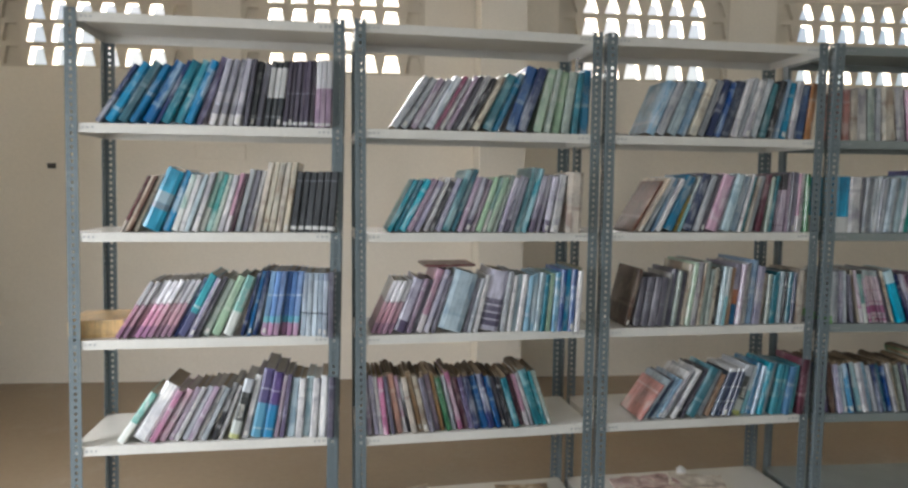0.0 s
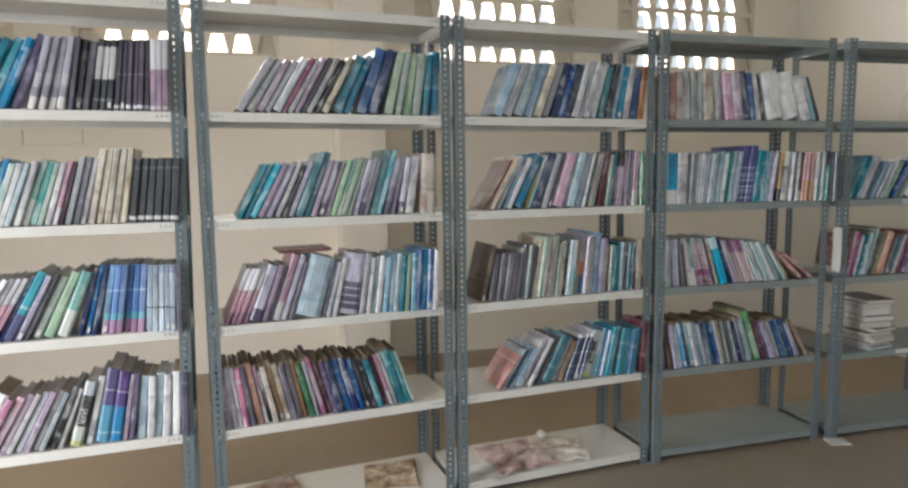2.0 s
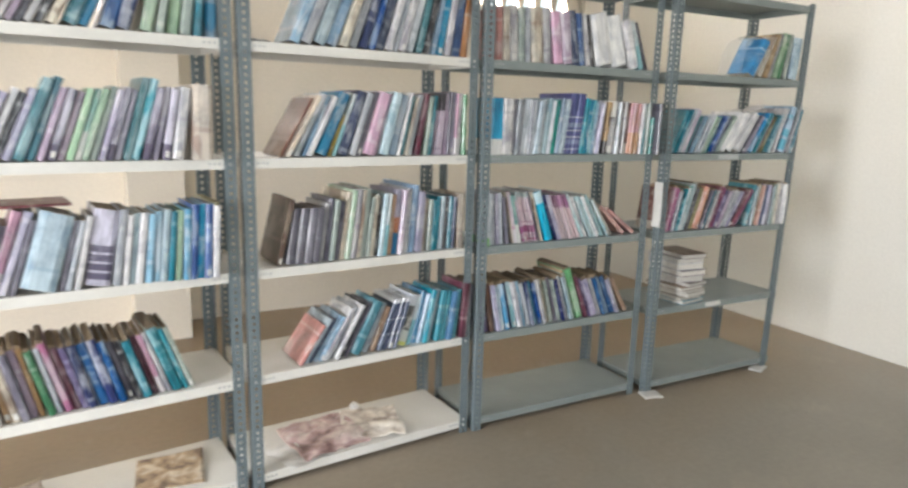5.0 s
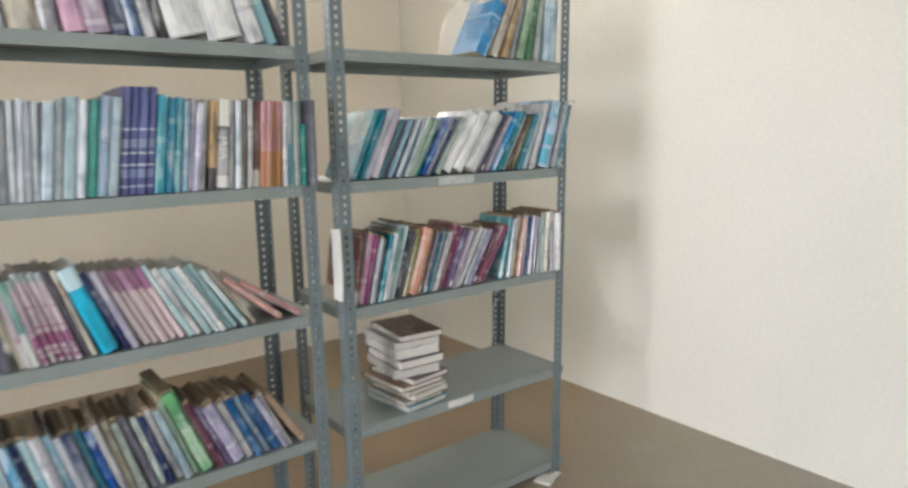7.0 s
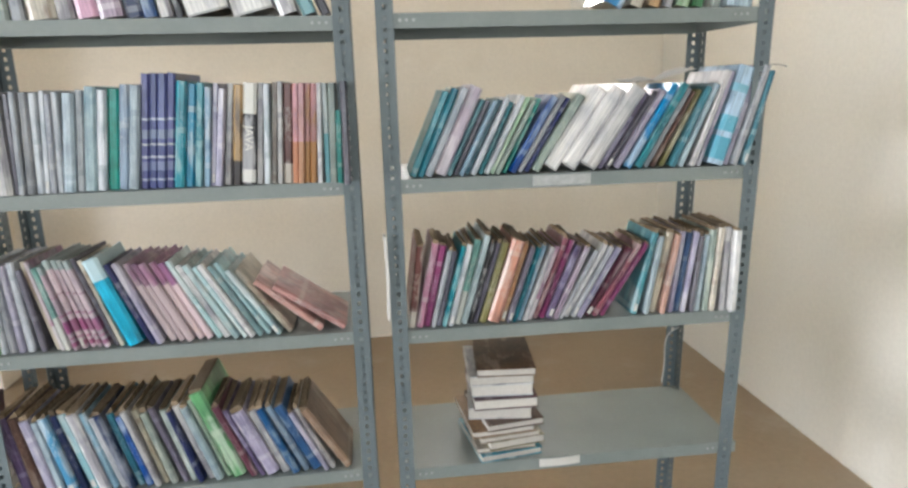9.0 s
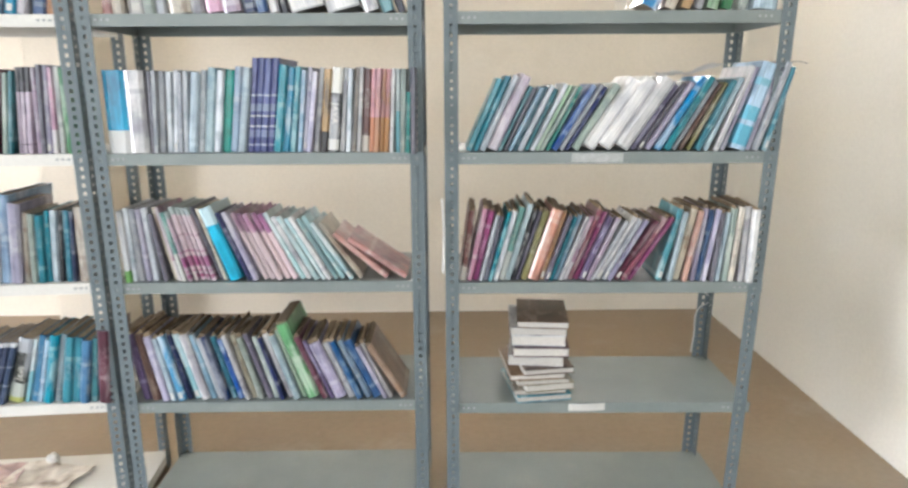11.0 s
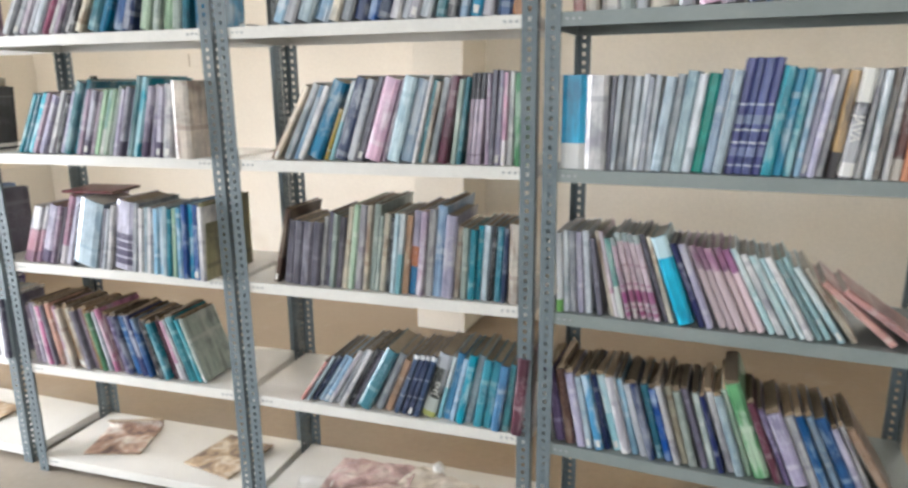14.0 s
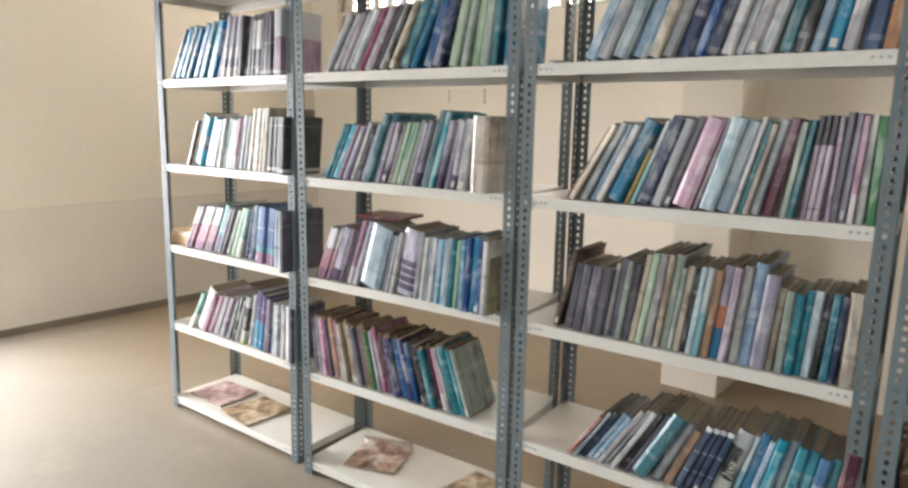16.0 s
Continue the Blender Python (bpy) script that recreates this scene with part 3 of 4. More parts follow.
LEAN_OF = {"A": 1.2}
RACKS = {
    "A": rack((-0.395, 3.70), (0.49, 3.76), "white", "grey slotted-steel rack with off-white shelves of leaning books", 1.2),
    "B": rack((0.645, 3.745), (1.51, 3.835), "white", "grey slotted-steel rack with off-white shelves, bottom holding magazines"),
    "C": rack((1.62, 3.84), (2.477, 3.908), "white", "grey slotted-steel rack with off-white shelves, crumpled papers at the bottom"),
    "D": rack((2.585, 3.898), (3.467, 3.897), "grey", "grey slotted-steel rack with grey shelves and empty bottom shelf"),
    "E": rack((3.602, 3.871), (4.48, 3.853), "grey", "grey slotted-steel rack with grey shelves, two of them empty", 0.0, 1.4),
}


# ---- books ----
def book_cover(w, d, h, c=0.002):
    r = min(0.006, 0.38 * w)
    out = [(0, d), (0, r), (0.22 * w, 0.0), (0.78 * w, 0.0), (w, r), (w, d)]
    inn = [(w - c, d), (w - c, c + r), (c, c + r), (c, d)]
    ring = out + inn
    n = len(ring)
    vs = [(x, y, z) for z in (0, h) for x, y in ring]
    fs = [(i, (i + 1) % n, n + (i + 1) % n, n + i) for i in range(n)]
    for z in (0, n):
        quads = [(0, 1, 8, 9), (1, 2, 3, 4), (1, 4, 7, 8), (4, 5, 6, 7)]
        fs += [tuple(i + z for i in (q[::-1] if z == 0 else q)) for q in quads]
    return vs, fs


POSTURE = {0: "standing upright", 1: "leaning on its neighbours", 2: "tilted far over"}
rng = random.Random(11)
PLACED = {}


def book(parent_m, tone, w, h, d, theta, x, y, z, group, sticker, worn=0.0, leaves=None):
    c = 0.0022 if w > 0.012 else 0.0014
    vs, fs = book_cover(w, d, h, c)
    kind_name = "booklet" if w < 0.0135 else ("paperback_book" if w < 0.0185 else "textbook")
    ob = new(kind_name, mesh(kind_name, vs, fs, COVER[tone]))
    kind = 0 if abs(theta) < 4 else (1 if abs(theta) < 26 else 2)
    size = "slim" if w < 0.0135 else ("thick" if w > 0.0185 else "paperback")
    tagged(ob, "%s %s %s %s on shelf" % (size, WORDS[tone], "book", POSTURE[kind]), "book", group)
    shift = -w if theta > 0 else 0.0
    ob.matrix_basis = parent_m @ pose(x, y, z, 0, theta, 0) @ pose(shift, 0, 0, 0, 0, rng.uniform(-0.5, 0.5) if abs(theta) > 3 else 0.0)
    v, f = box_data(c, c + 0.007, 0.002, w - c, d - 0.004, h - 0.003)
    if worn:
        lift = [rng.uniform(0.0, worn) for _ in range(4)]
        v = [(a, b, q + 0.003 + lift[i - 4]) if i > 3 else (a, b, q) for i, (a, b, q) in enumerate(v)]
    under("page_block", mesh("page_block", v, f, leaves or (PAGES_WORN if worn else PAGES)), ob)
    if sticker and w > 0.012:
        v, f = box_data(0.25 * w, -0.0006, 0.008, 0.75 * w, 0.0, 0.028)
        under("spine_label", mesh("spine_label", v, f, PAPER), ob, label="white paper spine label")
    return ob


def layout(items, x0, scale):
    """Foot positions of books that touch without passing through each other."""
    out, x, last = [], x0, None
    for tone, w, h, th in items:
        w *= scale
        foot = w / math.cos(radians(th))
        if last is not None:
            lw, lh, lth = last
            top = min(lh * math.cos(radians(lth)), h * math.cos(radians(th)))
            x += max(0.0, top * (math.tan(radians(lth)) - math.tan(radians(th))))
        x += foot
        out.append((tone, w, h, th, x if th > 0 else x - foot))
        last = (w, h, th)
    return out, x


def row(key, level, x0, x1, spec, depth=0.185, worn=0.0, pull=0.0, bend=1.5, clean=0.0):
    """One shelf of books. spec: groups 'count tones height_cm thickness_mm lean>lean'; tones cycle; lean to the right is positive; pull: how far the last books stand forward, bend: how suddenly; clean: the share of pale page blocks. Volumes of one tone are a matching set."""
    items = []
    for part in spec.split(";"):
        count, tones, height, thick, lean = part.split()
        count, tones = int(count), tones.split(",")
        a, _, b = lean.partition(">")
        a, b = float(a), float(b or a)
        loose = 0.15 if len(tones) == 1 else 1.0
        for i in range(count):
            th = a + (b - a) * (i / max(1, count - 1)) + rng.uniform(-0.9, 0.9) * loose
            items.append((tones[i % len(tones)], float(thick) / 1000 * (1 + rng.uniform(-0.22, 0.22) * loose), float(height) / 100 + rng.uniform(-0.008, 0.007) * loose, th))
    lo, hi = 0.1, 4.0
    for _ in range(40):
        s = (lo + hi) / 2
        if layout(items, x0, s)[1] > x1:
            hi = s
        else:
            lo = s
    root = RACKS[key]
    inset = (RW - 0.885) / 2 + math.tan(radians(LEAN_OF.get(key, 0.0))) * LEVELS[6 - level]
    z = LEVELS[6 - level]
    made = []
    for tone, w, h, th, x in layout(items, x0, lo)[0]:
        forward = pull * max(0.0, (x - x0) / (x1 - x0)) ** bend
        made.append(book(root.matrix_basis, tone, w, h, depth + max(0.0, h - 0.235) * 2.0 + rng.uniform(-0.012, 0.012), th, x + inset, 0.010 + rng.uniform(0, 0.02) - forward, z + 0.0006, "books on a shelf of rack " + key, rng.random() < 0.10, worn, PAGES_WHITE if rng.random() < clean else None))
    PLACED[key, level] = (made, lo)
    return made


row("A", 2, 0.05, 0.875, "1 navy 24.5 14 34;4 sky,teal,sky,blue 24.5 24 33>30;1 navy 25.5 12 28;3 teal,turq,sky 25.5 22 27>24;1 purple 26 18 22;4 greywhitelow 24.5 17 16>12;3 dgrey,black,dgrey 24 15 10;3 darkwhitetop 24 15 9>8;6 purpledot 24 13 7>4;3 lavwhitetop 24 15 3", pull=0.05, bend=8, clean=0.5)
row("A", 3, 0.13, 0.895, "4 maroonwhite,cream,brown,cream 22.5 9 27>25;1 tealgrey 23.5 40 24;1 sky 23.5 16 22;5 greenwhite,white,pale,white,greenwhite 22.5 13 20>19;2 gteal,sage 22.5 13 18;2 white,pinkwhite 22 12 17;1 maroon 22 8 16;3 lgrey,dgrey,white 23 12 15;5 cream 26 14 12>9;6 blackdot 22.5 17 8>5", pull=0.05, bend=9, clean=0.5)
row("A", 4, 0.11, 0.90, "9 whitepink 24 11 32>29;1 navy 24.5 9 28;1 turqnavy 25.5 18 28;2 lav,dgrey 24 11 27;1 sage 23 18 26;2 lgreen,greenwhite 24 24 24>22;3 navy,blue,navy 24.5 11 17>13;6 bluepurple 24.5 13 10>6;5 greyring 24 12 4>2;1 dgrey 24.5 14 1", pull=0.06, bend=9, clean=0.7)
row("A", 5, 0.11, 0.905, "1 greenwhite 22 18 34;1 plainwhite 24 34 31;2 pink,palepink 22 16 29;6 mauve,white,grey,mauve,white,lgrey 22 12 28>25;2 black,white 22.5 12 22;1 javalow 23.5 24 16;1 white 25 16 14;1 purplesky 27 26 12;1 purplesky 25.5 24 11;2 mauve,purple 25 12 9;4 pale,white,pale,white 23.5 18 6>4;1 plainwhite 24 18 3;1 dgrey 23.5 16 2", pull=0.03, bend=8, clean=0.5)
row("B", 2, 0.09, 0.88, "5 grey,lgrey,mauve 22 18 33>30;4 pink,white,mauve,dgrey 23 14 30>28;3 white,black,cream 23 17 29;2 teal,sky 23.5 22 26;2 blue,navy 26 24 20;4 lgreen,sage 24.5 20 13>8;2 teal,sky 24.5 20 6>3")
row("B", 3, 0.08, 0.835, "3 turq,teal 21.5 15 28;3 mauve,lav,white 22 17 27>25;1 black 21 13 24;1 lav 22 15 23;2 teal,turq 25 16 22;3 mauve,lavdark 22 14 20;4 lgreen,greenwhite,lgreen,sage 22.5 15 19;3 lav,lavdark 22 15 17;2 teal,turq 25.5 16 16;3 lavdark,lav 22.5 15 14>11;1 white 22.5 24 9;1 cream 23.5 42 2", pull=0.05, clean=0.4)
row("B", 4, 0.02, 0.842, "4 whitepink 22 11 24>22;1 lavdark 22 26 21;2 mauve,dgrey 22.5 13 20;2 pinkwhite,lav 25.5 16 19;1 dgrey 23 10 18;1 pale 23.5 56 17;2 dgrey,grey 22.5 10 15;1 white 23 12 13;1 lavgrid 24 46 11;1 grey 24 14 9;4 white,pale,white,lblue 22.5 14 8>7;3 lblue,pale,teal 23.5 13 6;1 lgreen 23 12 5;3 sky,blue,sky 24 13 4;2 blue,white 24.5 14 3", pull=0.05, clean=0.5)
book(RACKS["B"].matrix_basis, "olivepale", 0.020, 0.252, 0.250, 1.0, 0.848 + (RW - 0.885) / 2, -0.028, LEVELS[2] + 0.0006, "books on a shelf of rack B", False)
row("B", 5, 0.01, 0.76, "1 mauve 22 14 -5;3 lav,white,pink 23 13 -7;1 dgrey 23 10 -9;2 salmon,pinkwhite 23.5 14 -10;1 black 22 8 -11;3 cream,tan,cream 22.5 15 -12;3 dgrey,mauve,tan 22.5 13 -13;2 green,lgrey 22.5 13 -14;1 pink 24 14 -15;2 maroon,purple 22 14 -15;4 navy,blue,navy,blue 22.5 17 -15;2 dgrey,black 22 14 -16;2 teal,maroon 21.5 14 -17;1 pinkwhite 22 12 -17;1 white 23 10 -18;1 teal 24 22 -19;1 turq 23.5 10 -19;1 sage 23.5 12 -19.5", worn=0.016)
row("C", 2, 0.14, 0.88, "4 lblue,grey,pale 23.5 22 24>22;2 cream,grey 24 20 20;3 navy,blue 23.5 20 18;4 white,lgrey 24.5 18 16;2 teal,black 23.5 16 14;3 lblue,sky,white 24 18 12>9;2 blue,orange 23 20 6")
row("C", 3, 0.10, 0.88, "1 brown 24 8 31;1 goldfoil 24.5 15 30;1 lgrey 24.5 18 28;2 lblue,white 24 15 26;1 sky 24 36 24;1 yellow 16 12 22;1 tealwhite 24 12 21;1 navy 24.5 32 20;2 grey,dgrey 24.5 20 19;1 palepink 24 40 18;1 mauve 24 10 17;2 pale,lblue 24 26 16;2 white,teal 24 11 14;2 cream,lgrey 23.5 15 13;1 maroon 24 22 11;2 sage,teal 23.5 13 8;3 blacktop 24.5 12 5;3 mauve,dgrey,lav 24.5 11 3;2 pinkwhite,white 24.5 14 2;1 green 24.5 16 0.5", clean=0.4)
row("C", 4, 0.08, 0.88, "1 brown 24.5 12 14;4 dgrey 20.5 20 9>8;1 white 22 10 8;3 dgrey,sage,dgrey 23 14 8;5 cream,lgreen,white,cream,sage 26.5 14 8>7;2 sage,cream 23.5 12 7;1 black 23 11 7;2 pale,tealwhite 24 13 6;1 tan 24 14 6;1 rustblue 25.5 18 6;1 mauve 25.5 13 6;2 white,lblue 26.5 17 5;1 lav 24.5 22 5;1 cream 21.5 12 5;2 sage,teal 21.5 12 4;2 turq,pale 21.5 12 4;1 black 22 10 5;2 teal,navy 21.5 11 4;1 cream 23 22 1", depth=0.195)
row("C", 5, 0.15, 0.895, "1 salmon 17.5 8 35;1 pale 19.5 9 33;3 navy,lblue,lblue 19.5 11 33>32;3 white,lgrey,white 22.5 11 32>30;2 black,dgrey 23 11 29;1 teal 23 30 28;1 lgrey 21.5 18 25;1 tan 19 18 23;4 navyrule 21.5 13 21>18;1 javalow 22 30 17;1 tealwhite 21.5 10 15;2 sky,lblue 22 14 14;2 turq,pale 22.5 16 13;4 turq,turq,sky,turq 21.5 17 11>8;1 maroon 24 24 5", pull=0.03, bend=9)
row("D", 2, 0.03, 0.88, "2 salmon,cream 21.5 17 -3;1 white 22 20 -4;2 sage,lgrey 22 15 -4;1 cream 22.5 26 -5;1 white 22.5 16 -6;2 palepink,mauve 22 18 -8;2 navy,blue 22.5 14 -9;1 white 22 12 -11;1 black 22 9 -12;2 plainwhite 22.5 40 -14>-15;1 white 22 18 -18;1 tealwhite 22 14 -20;1 dgrey 22 10 -22", clean=0.6)
row("D", 3, 0.008, 0.90, "1 bluewhite 23.5 58 0.4;1 white 23.5 48 0.6;1 dgrey 23 11 2;6 lgrey,grey,lgrey 23.5 15 3>5;4 pale,lgrey 23.5 21 6>7;1 emerald 23.5 24 7;2 lblue,pale 24 24 7;4 navylabel 26.8 18 7;3 turq,sky,teal 24.8 20 7;2 lblue,lav 24 15 7;2 lav,white 23.5 15 7;1 orangeblack 23.5 19 6;1 javablack 24 28 6;4 white,lgrey,cream 24 13 5;1 maroonwhite 23.5 20 4;4 salmonorange 23.5 13 4;1 white 23.5 10 3;2 tealwhite,sage 23.5 14 2;1 gteal 17 12 2;1 dgrey 23.5 14 1", pull=0.075, bend=14, clean=0.5)
row("D", 4, 0.008, 0.885, "1 greenlow 22 16 -2;4 lgrey,grey,lav,lgrey 22.5 15 -2>-4;1 dgrey 21 14 -8;2 cream,pinkwhite 23.5 12 -12;2 greenwhite,whitemagenta 22.5 12 -14;4 whitemagenta 23.5 13 -15>-17;2 dgrey,cream 23.5 12 -18;1 skypale 23.5 34 -20;2 navy,lav 22 13 -22;5 mauvepink 22.5 16 -24>-26;7 cyanpale,white,cyanpale 22.5 14 -27>-31;2 cyanpale,cream 21.5 15 -33>-35;2 salmon 21 16 -49>-55", clean=1.0)
row("D", 5, 0.015, 0.86, "2 purple,brown 22 18 -10;2 lav,pale 22 14 -12;1 sky 22 16 -13;1 navy 22 12 -13;2 tealwhite,white 22.5 18 -14;2 lblue,grey 21.5 14 -15;3 navy,teal,blue 21.5 15 -15;3 white,cream,sage 22 13 -16;2 dgrey,sage 22 12 -17;1 navy 21.5 10 -17;2 white,pale 22.5 12 -18;1 lgreen 24 10 -19;1 brightgreen 26 26 -20;1 maroon 22 14 -22;1 purple 21 10 -23;2 lav,white 20.5 22 -23;3 blue,lblue,blue 20.5 17 -24>-25;2 lav,white 20 11 -26;1 tan 20.5 15 -32", worn=0.016)
row("E", 2, 0.50, 0.885, "1 sky 20 34 29;1 cream 22 22 24;2 tan,grey 23 18 20>17;2 lgreen,green 23.5 22 15>12;1 sage 23 20 8;1 pale 21.5 50 4", depth=0.14)
row("E", 3, 0.025, 0.885, "2 turq,teal 22.5 14 24;1 lgrey 23 16 25;1 lilac 23 28 25;6 teal,dgrey,lblue,teal,grey,teal 20 10 26;1 lgrey 21 12 27;3 lgreen,sage,gteal 20.5 12 28;3 blue,grey,navy 21 13 31;1 sage 21.5 20 33;3 plainwhite 23 34 34;2 purple,dgrey 22 13 33;1 lav 22 16 32;2 sky,teal 24 16 31;1 grey 22 14 30;1 brown 21 12 29;1 olive 21 12 27;2 teal,pale 21.5 12 24;2 white,lav 24.5 14 20;1 skypatch 25 36 17;2 lav,grey 25 16 16;1 teal 24 12 15", pull=0.025, bend=4, clean=1.0)
row("E", 4, 0.006, 0.88, "1 maroonwhite 21.5 16 8;2 pink,magenta 22 13 12;2 grey,dgrey 21 11 14;2 teal,lgrey 22 11 15;2 greenwhite,pale 23.5 14 16;2 black,dgrey 22.5 11 17;1 olive 22 15 17;1 salmon 22.5 26 18;1 tan 21.5 12 18;1 dgrey 21 10 19;2 teal,lblue 21 13 20;2 white,pinkwhite 21.5 12 21;2 red,magenta 22.5 13 22;2 purple,mauve 21 12 24;4 grey,white,lgrey,lav 21 11 28>30;3 maroon,red,magenta 22 14 33;1 turq 22.5 14 14;2 pale,cream 22 15 11;1 salmon 21.5 10 10;3 lav,blue,lav 22 13 8;2 dgrey,pale 21.5 11 6;2 sage,cream 22 12 4;2 white,plainwhite 22.5 15 2", worn=0.012, pull=0.03, bend=4)


# ---- loose things on and round the racks ----
def book_top(key, level, x0, x1):
    """Height of the tallest book of a row between two places along the shelf."""
    best = 0.0
    for ob in PLACED[key, level][0]:
        local = RACKS[key].matrix_basis.inverted() @ ob.matrix_basis
        for v in ob.data.vertices:
            p = local @ v.co
            if x0 <= p.x <= x1:
                best = max(best, p.z)
    return best


def flat_book(m, tone, w, d, t, label, group="", category="book", name="textbook", leaves=None):
    """A closed book lying flat: its spine along its own near edge."""
    vs, fs = book_cover(t, d, w, 0.002)
    turn = Matrix.Rotation(radians(90), 4, "Y")
    me = mesh(name, [tuple(turn @ Vector(v)) for v in vs], fs, COVER[tone])
    ob = tagged(new(name, me), label, category, group)
    ob.matrix_basis = m @ pose(0, 0, t)
    v, f = box_data(0.002, 0.005, 0.002, t - 0.002, d - 0.004, w - 0.002)
    under("page_block", mesh("page_block", [tuple(turn @ Vector(p)) for p in v], f, leaves or PAGES), ob)
    return ob


def lay_on_row(key, level, x, tone, w, d, turn, tilt, label):
    top = book_top(key, level, x - 0.02, x + w + 0.02)
    flat_book(RACKS[key].matrix_basis @ pose(x, 0.035, top + 0.0008, 0, 0, turn) @ pose(0, 0, 0, tilt, 0, 0), tone, w, d, 0.009, label, name="booklet")


lay_on_row("B", 4, 0.27, "red", 0.20, 0.15, 4, 1, "slim red book lying flat on top of the row")

# the stack on the last rack
pile_tones = ["turq", "cream", "olive", "cream", "tan", "brown", "white", "maroon", "lgrey", "white", "brown"]
pile_z, pr = LEVELS[1] + 0.0006, random.Random(5)
for i, tone in enumerate(pile_tones):
    t = (0.020, 0.014, 0.024, 0.016, 0.018, 0.020, 0.032, 0.030, 0.034, 0.026, 0.022)[i]
    x, turn = (3.755, 6) if i < 6 else (3.788, -5)
    flat_book(pose(x + 0.172 + pr.uniform(-0.008, 0.008), 4.115 + pr.uniform(-0.006, 0.01), pile_z, 0, 0, 180 + turn + pr.uniform(-3, 3)), tone, 0.168 + pr.uniform(-0.012, 0.008), 0.235, t,
        "worn %s book lying flat in a stack" % WORDS[tone], "stack of worn books", leaves=PAGES_WHITE)
    pile_z += t + 0.0004

# a thick brown book lying at the end of the first rack
flat_book(pose(-0.425, 3.722, LEVELS[2] + 0.0006, 0, 0, 9), "kraft", 0.185, 0.22, 0.066, "thick brown-covered book lying flat with its pages outward", leaves=PAGES_WHITE)


def print_material(name, a, b, c, scale):
    """A printed magazine page: three inks in soft blotches with a lighter sheet between."""
    m, n, l, bs = nodes(name, 0.4)
    t1 = tex(n, l, "ShaderNodeTexNoise", scale, detail=3)
    t2 = tex(n, l, "ShaderNodeTexNoise", scale * 2.3, detail=5)
    col = ramp(n, l, t1.outputs[0], [(0.36, a), (0.5, b), (0.64, c)]).outputs[0]
    shade = ramp(n, l, t2.outputs[0], [(0.35, (0.55, 0.5, 0.48)), (0.62, (1.1, 1.1, 1.08))]).outputs[0]
    l.new(mix(n, l, "MULTIPLY", 0.6, col, shade), bs.inputs["Base Color"])
    bump(n, l, bs, t2.outputs[0], 0.2, 0.002)
    return m


PRINT_PINK = print_material("print_mauve_photo", (0.28, 0.16, 0.17), (0.50, 0.34, 0.33), (0.62, 0.52, 0.50), 14)
PRINT_GOLD = print_material("print_golden_food", (0.15, 0.10, 0.07), (0.43, 0.31, 0.19), (0.62, 0.55, 0.44), 13)
PRINT_RED = print_material("print_dark_food_cover", (0.14, 0.09, 0.08), (0.46, 0.30, 0.22), (0.66, 0.62, 0.55), 11)
PRINT_NEWS = print_material("print_newspaper", (0.26, 0.16, 0.15), (0.54, 0.38, 0.36), (0.68, 0.59, 0.54), 12)
PRINT_PALE = print_material("print_pale_newspaper", (0.34, 0.27, 0.22), (0.68, 0.62, 0.54), (0.78, 0.74, 0.68), 8)


def sheet(name, w, d, t, curl, crumple, material, seed, nx=16, ny=12, roll=0.0, lift=0.0):
    """A closed sheet with thickness, curled at one corner or crumpled all over."""
    def surf(u, v, k):
        x, y = (u - 0.5) * w, (v - 0.5) * d
        z = curl * max(0.0, u * 0.6 + v * 0.7 - 0.75) ** 2
        if crumple:
            q = Vector((x * 7 + seed, y * 7, 0))
            z += crumple * (abs(noise.noise(q)) + 0.5 * abs(noise.noise(q * 2.3)))
            x += 0.02 * noise.noise(q * 0.7 + Vector((9, 0, 0)))
            y += 0.03 * noise.noise(q * 0.7 + Vector((0, 9, 0)))
        if roll and v > 0.72:
            a = (v - 0.72) * d / roll
            y, z = (0.72 - 0.5) * d + (roll - lift - k) * math.sin(a), z + roll - lift - (roll - lift - k) * math.cos(a)
            return (x, y, z)
        return (x, y, z + k)
    vs = [surf(i / nx, j / ny, k) for k in (0.0, t) for j in range(ny + 1) for i in range(nx + 1)]
    n, row_n, fs = (nx + 1) * (ny + 1), nx + 1, []
    for j in range(ny):
        for i in range(nx):
            a = j * row_n + i
            fs += [(a + row_n, a + row_n + 1, a + 1, a), (n + a, n + a + 1, n + a + row_n + 1, n + a + row_n)]
    rim = [i for i in range(row_n)] + [j * row_n + nx for j in range(1, ny + 1)] + [ny * row_n + i for i in range(nx - 1, -1, -1)] + [j * row_n for j in range(ny - 1, 0, -1)]
    fs += [(a, b, n + b, n + a) for a, b in zip(rim, rim[1:] + rim[:1])]
    me = mesh(name, vs, fs, material)
    for p in me.polygons:
        p.use_smooth = not crumple
    return me


def magazine(x, y, turn, w, d, material, label, curl=0.10, roll=0.0):
    z = LEVELS[0] + 0.0006
    ob = tagged(new("magazine", sheet("magazine", w, d, 0.0012, curl, 0, material, 0, 16, 30, roll, 0.0062)), label, "magazine", "magazines on the bottom shelves")
    ob.matrix_basis = pose(x, y, z + 0.0062, 0, 0, turn)
    under("page_block", sheet("page_block", w - 0.004, d - 0.004, 0.0058, curl * 0.9, 0, PAGES, 0, 16, 30, roll), ob, pose(0, 0, -0.006))
    return ob


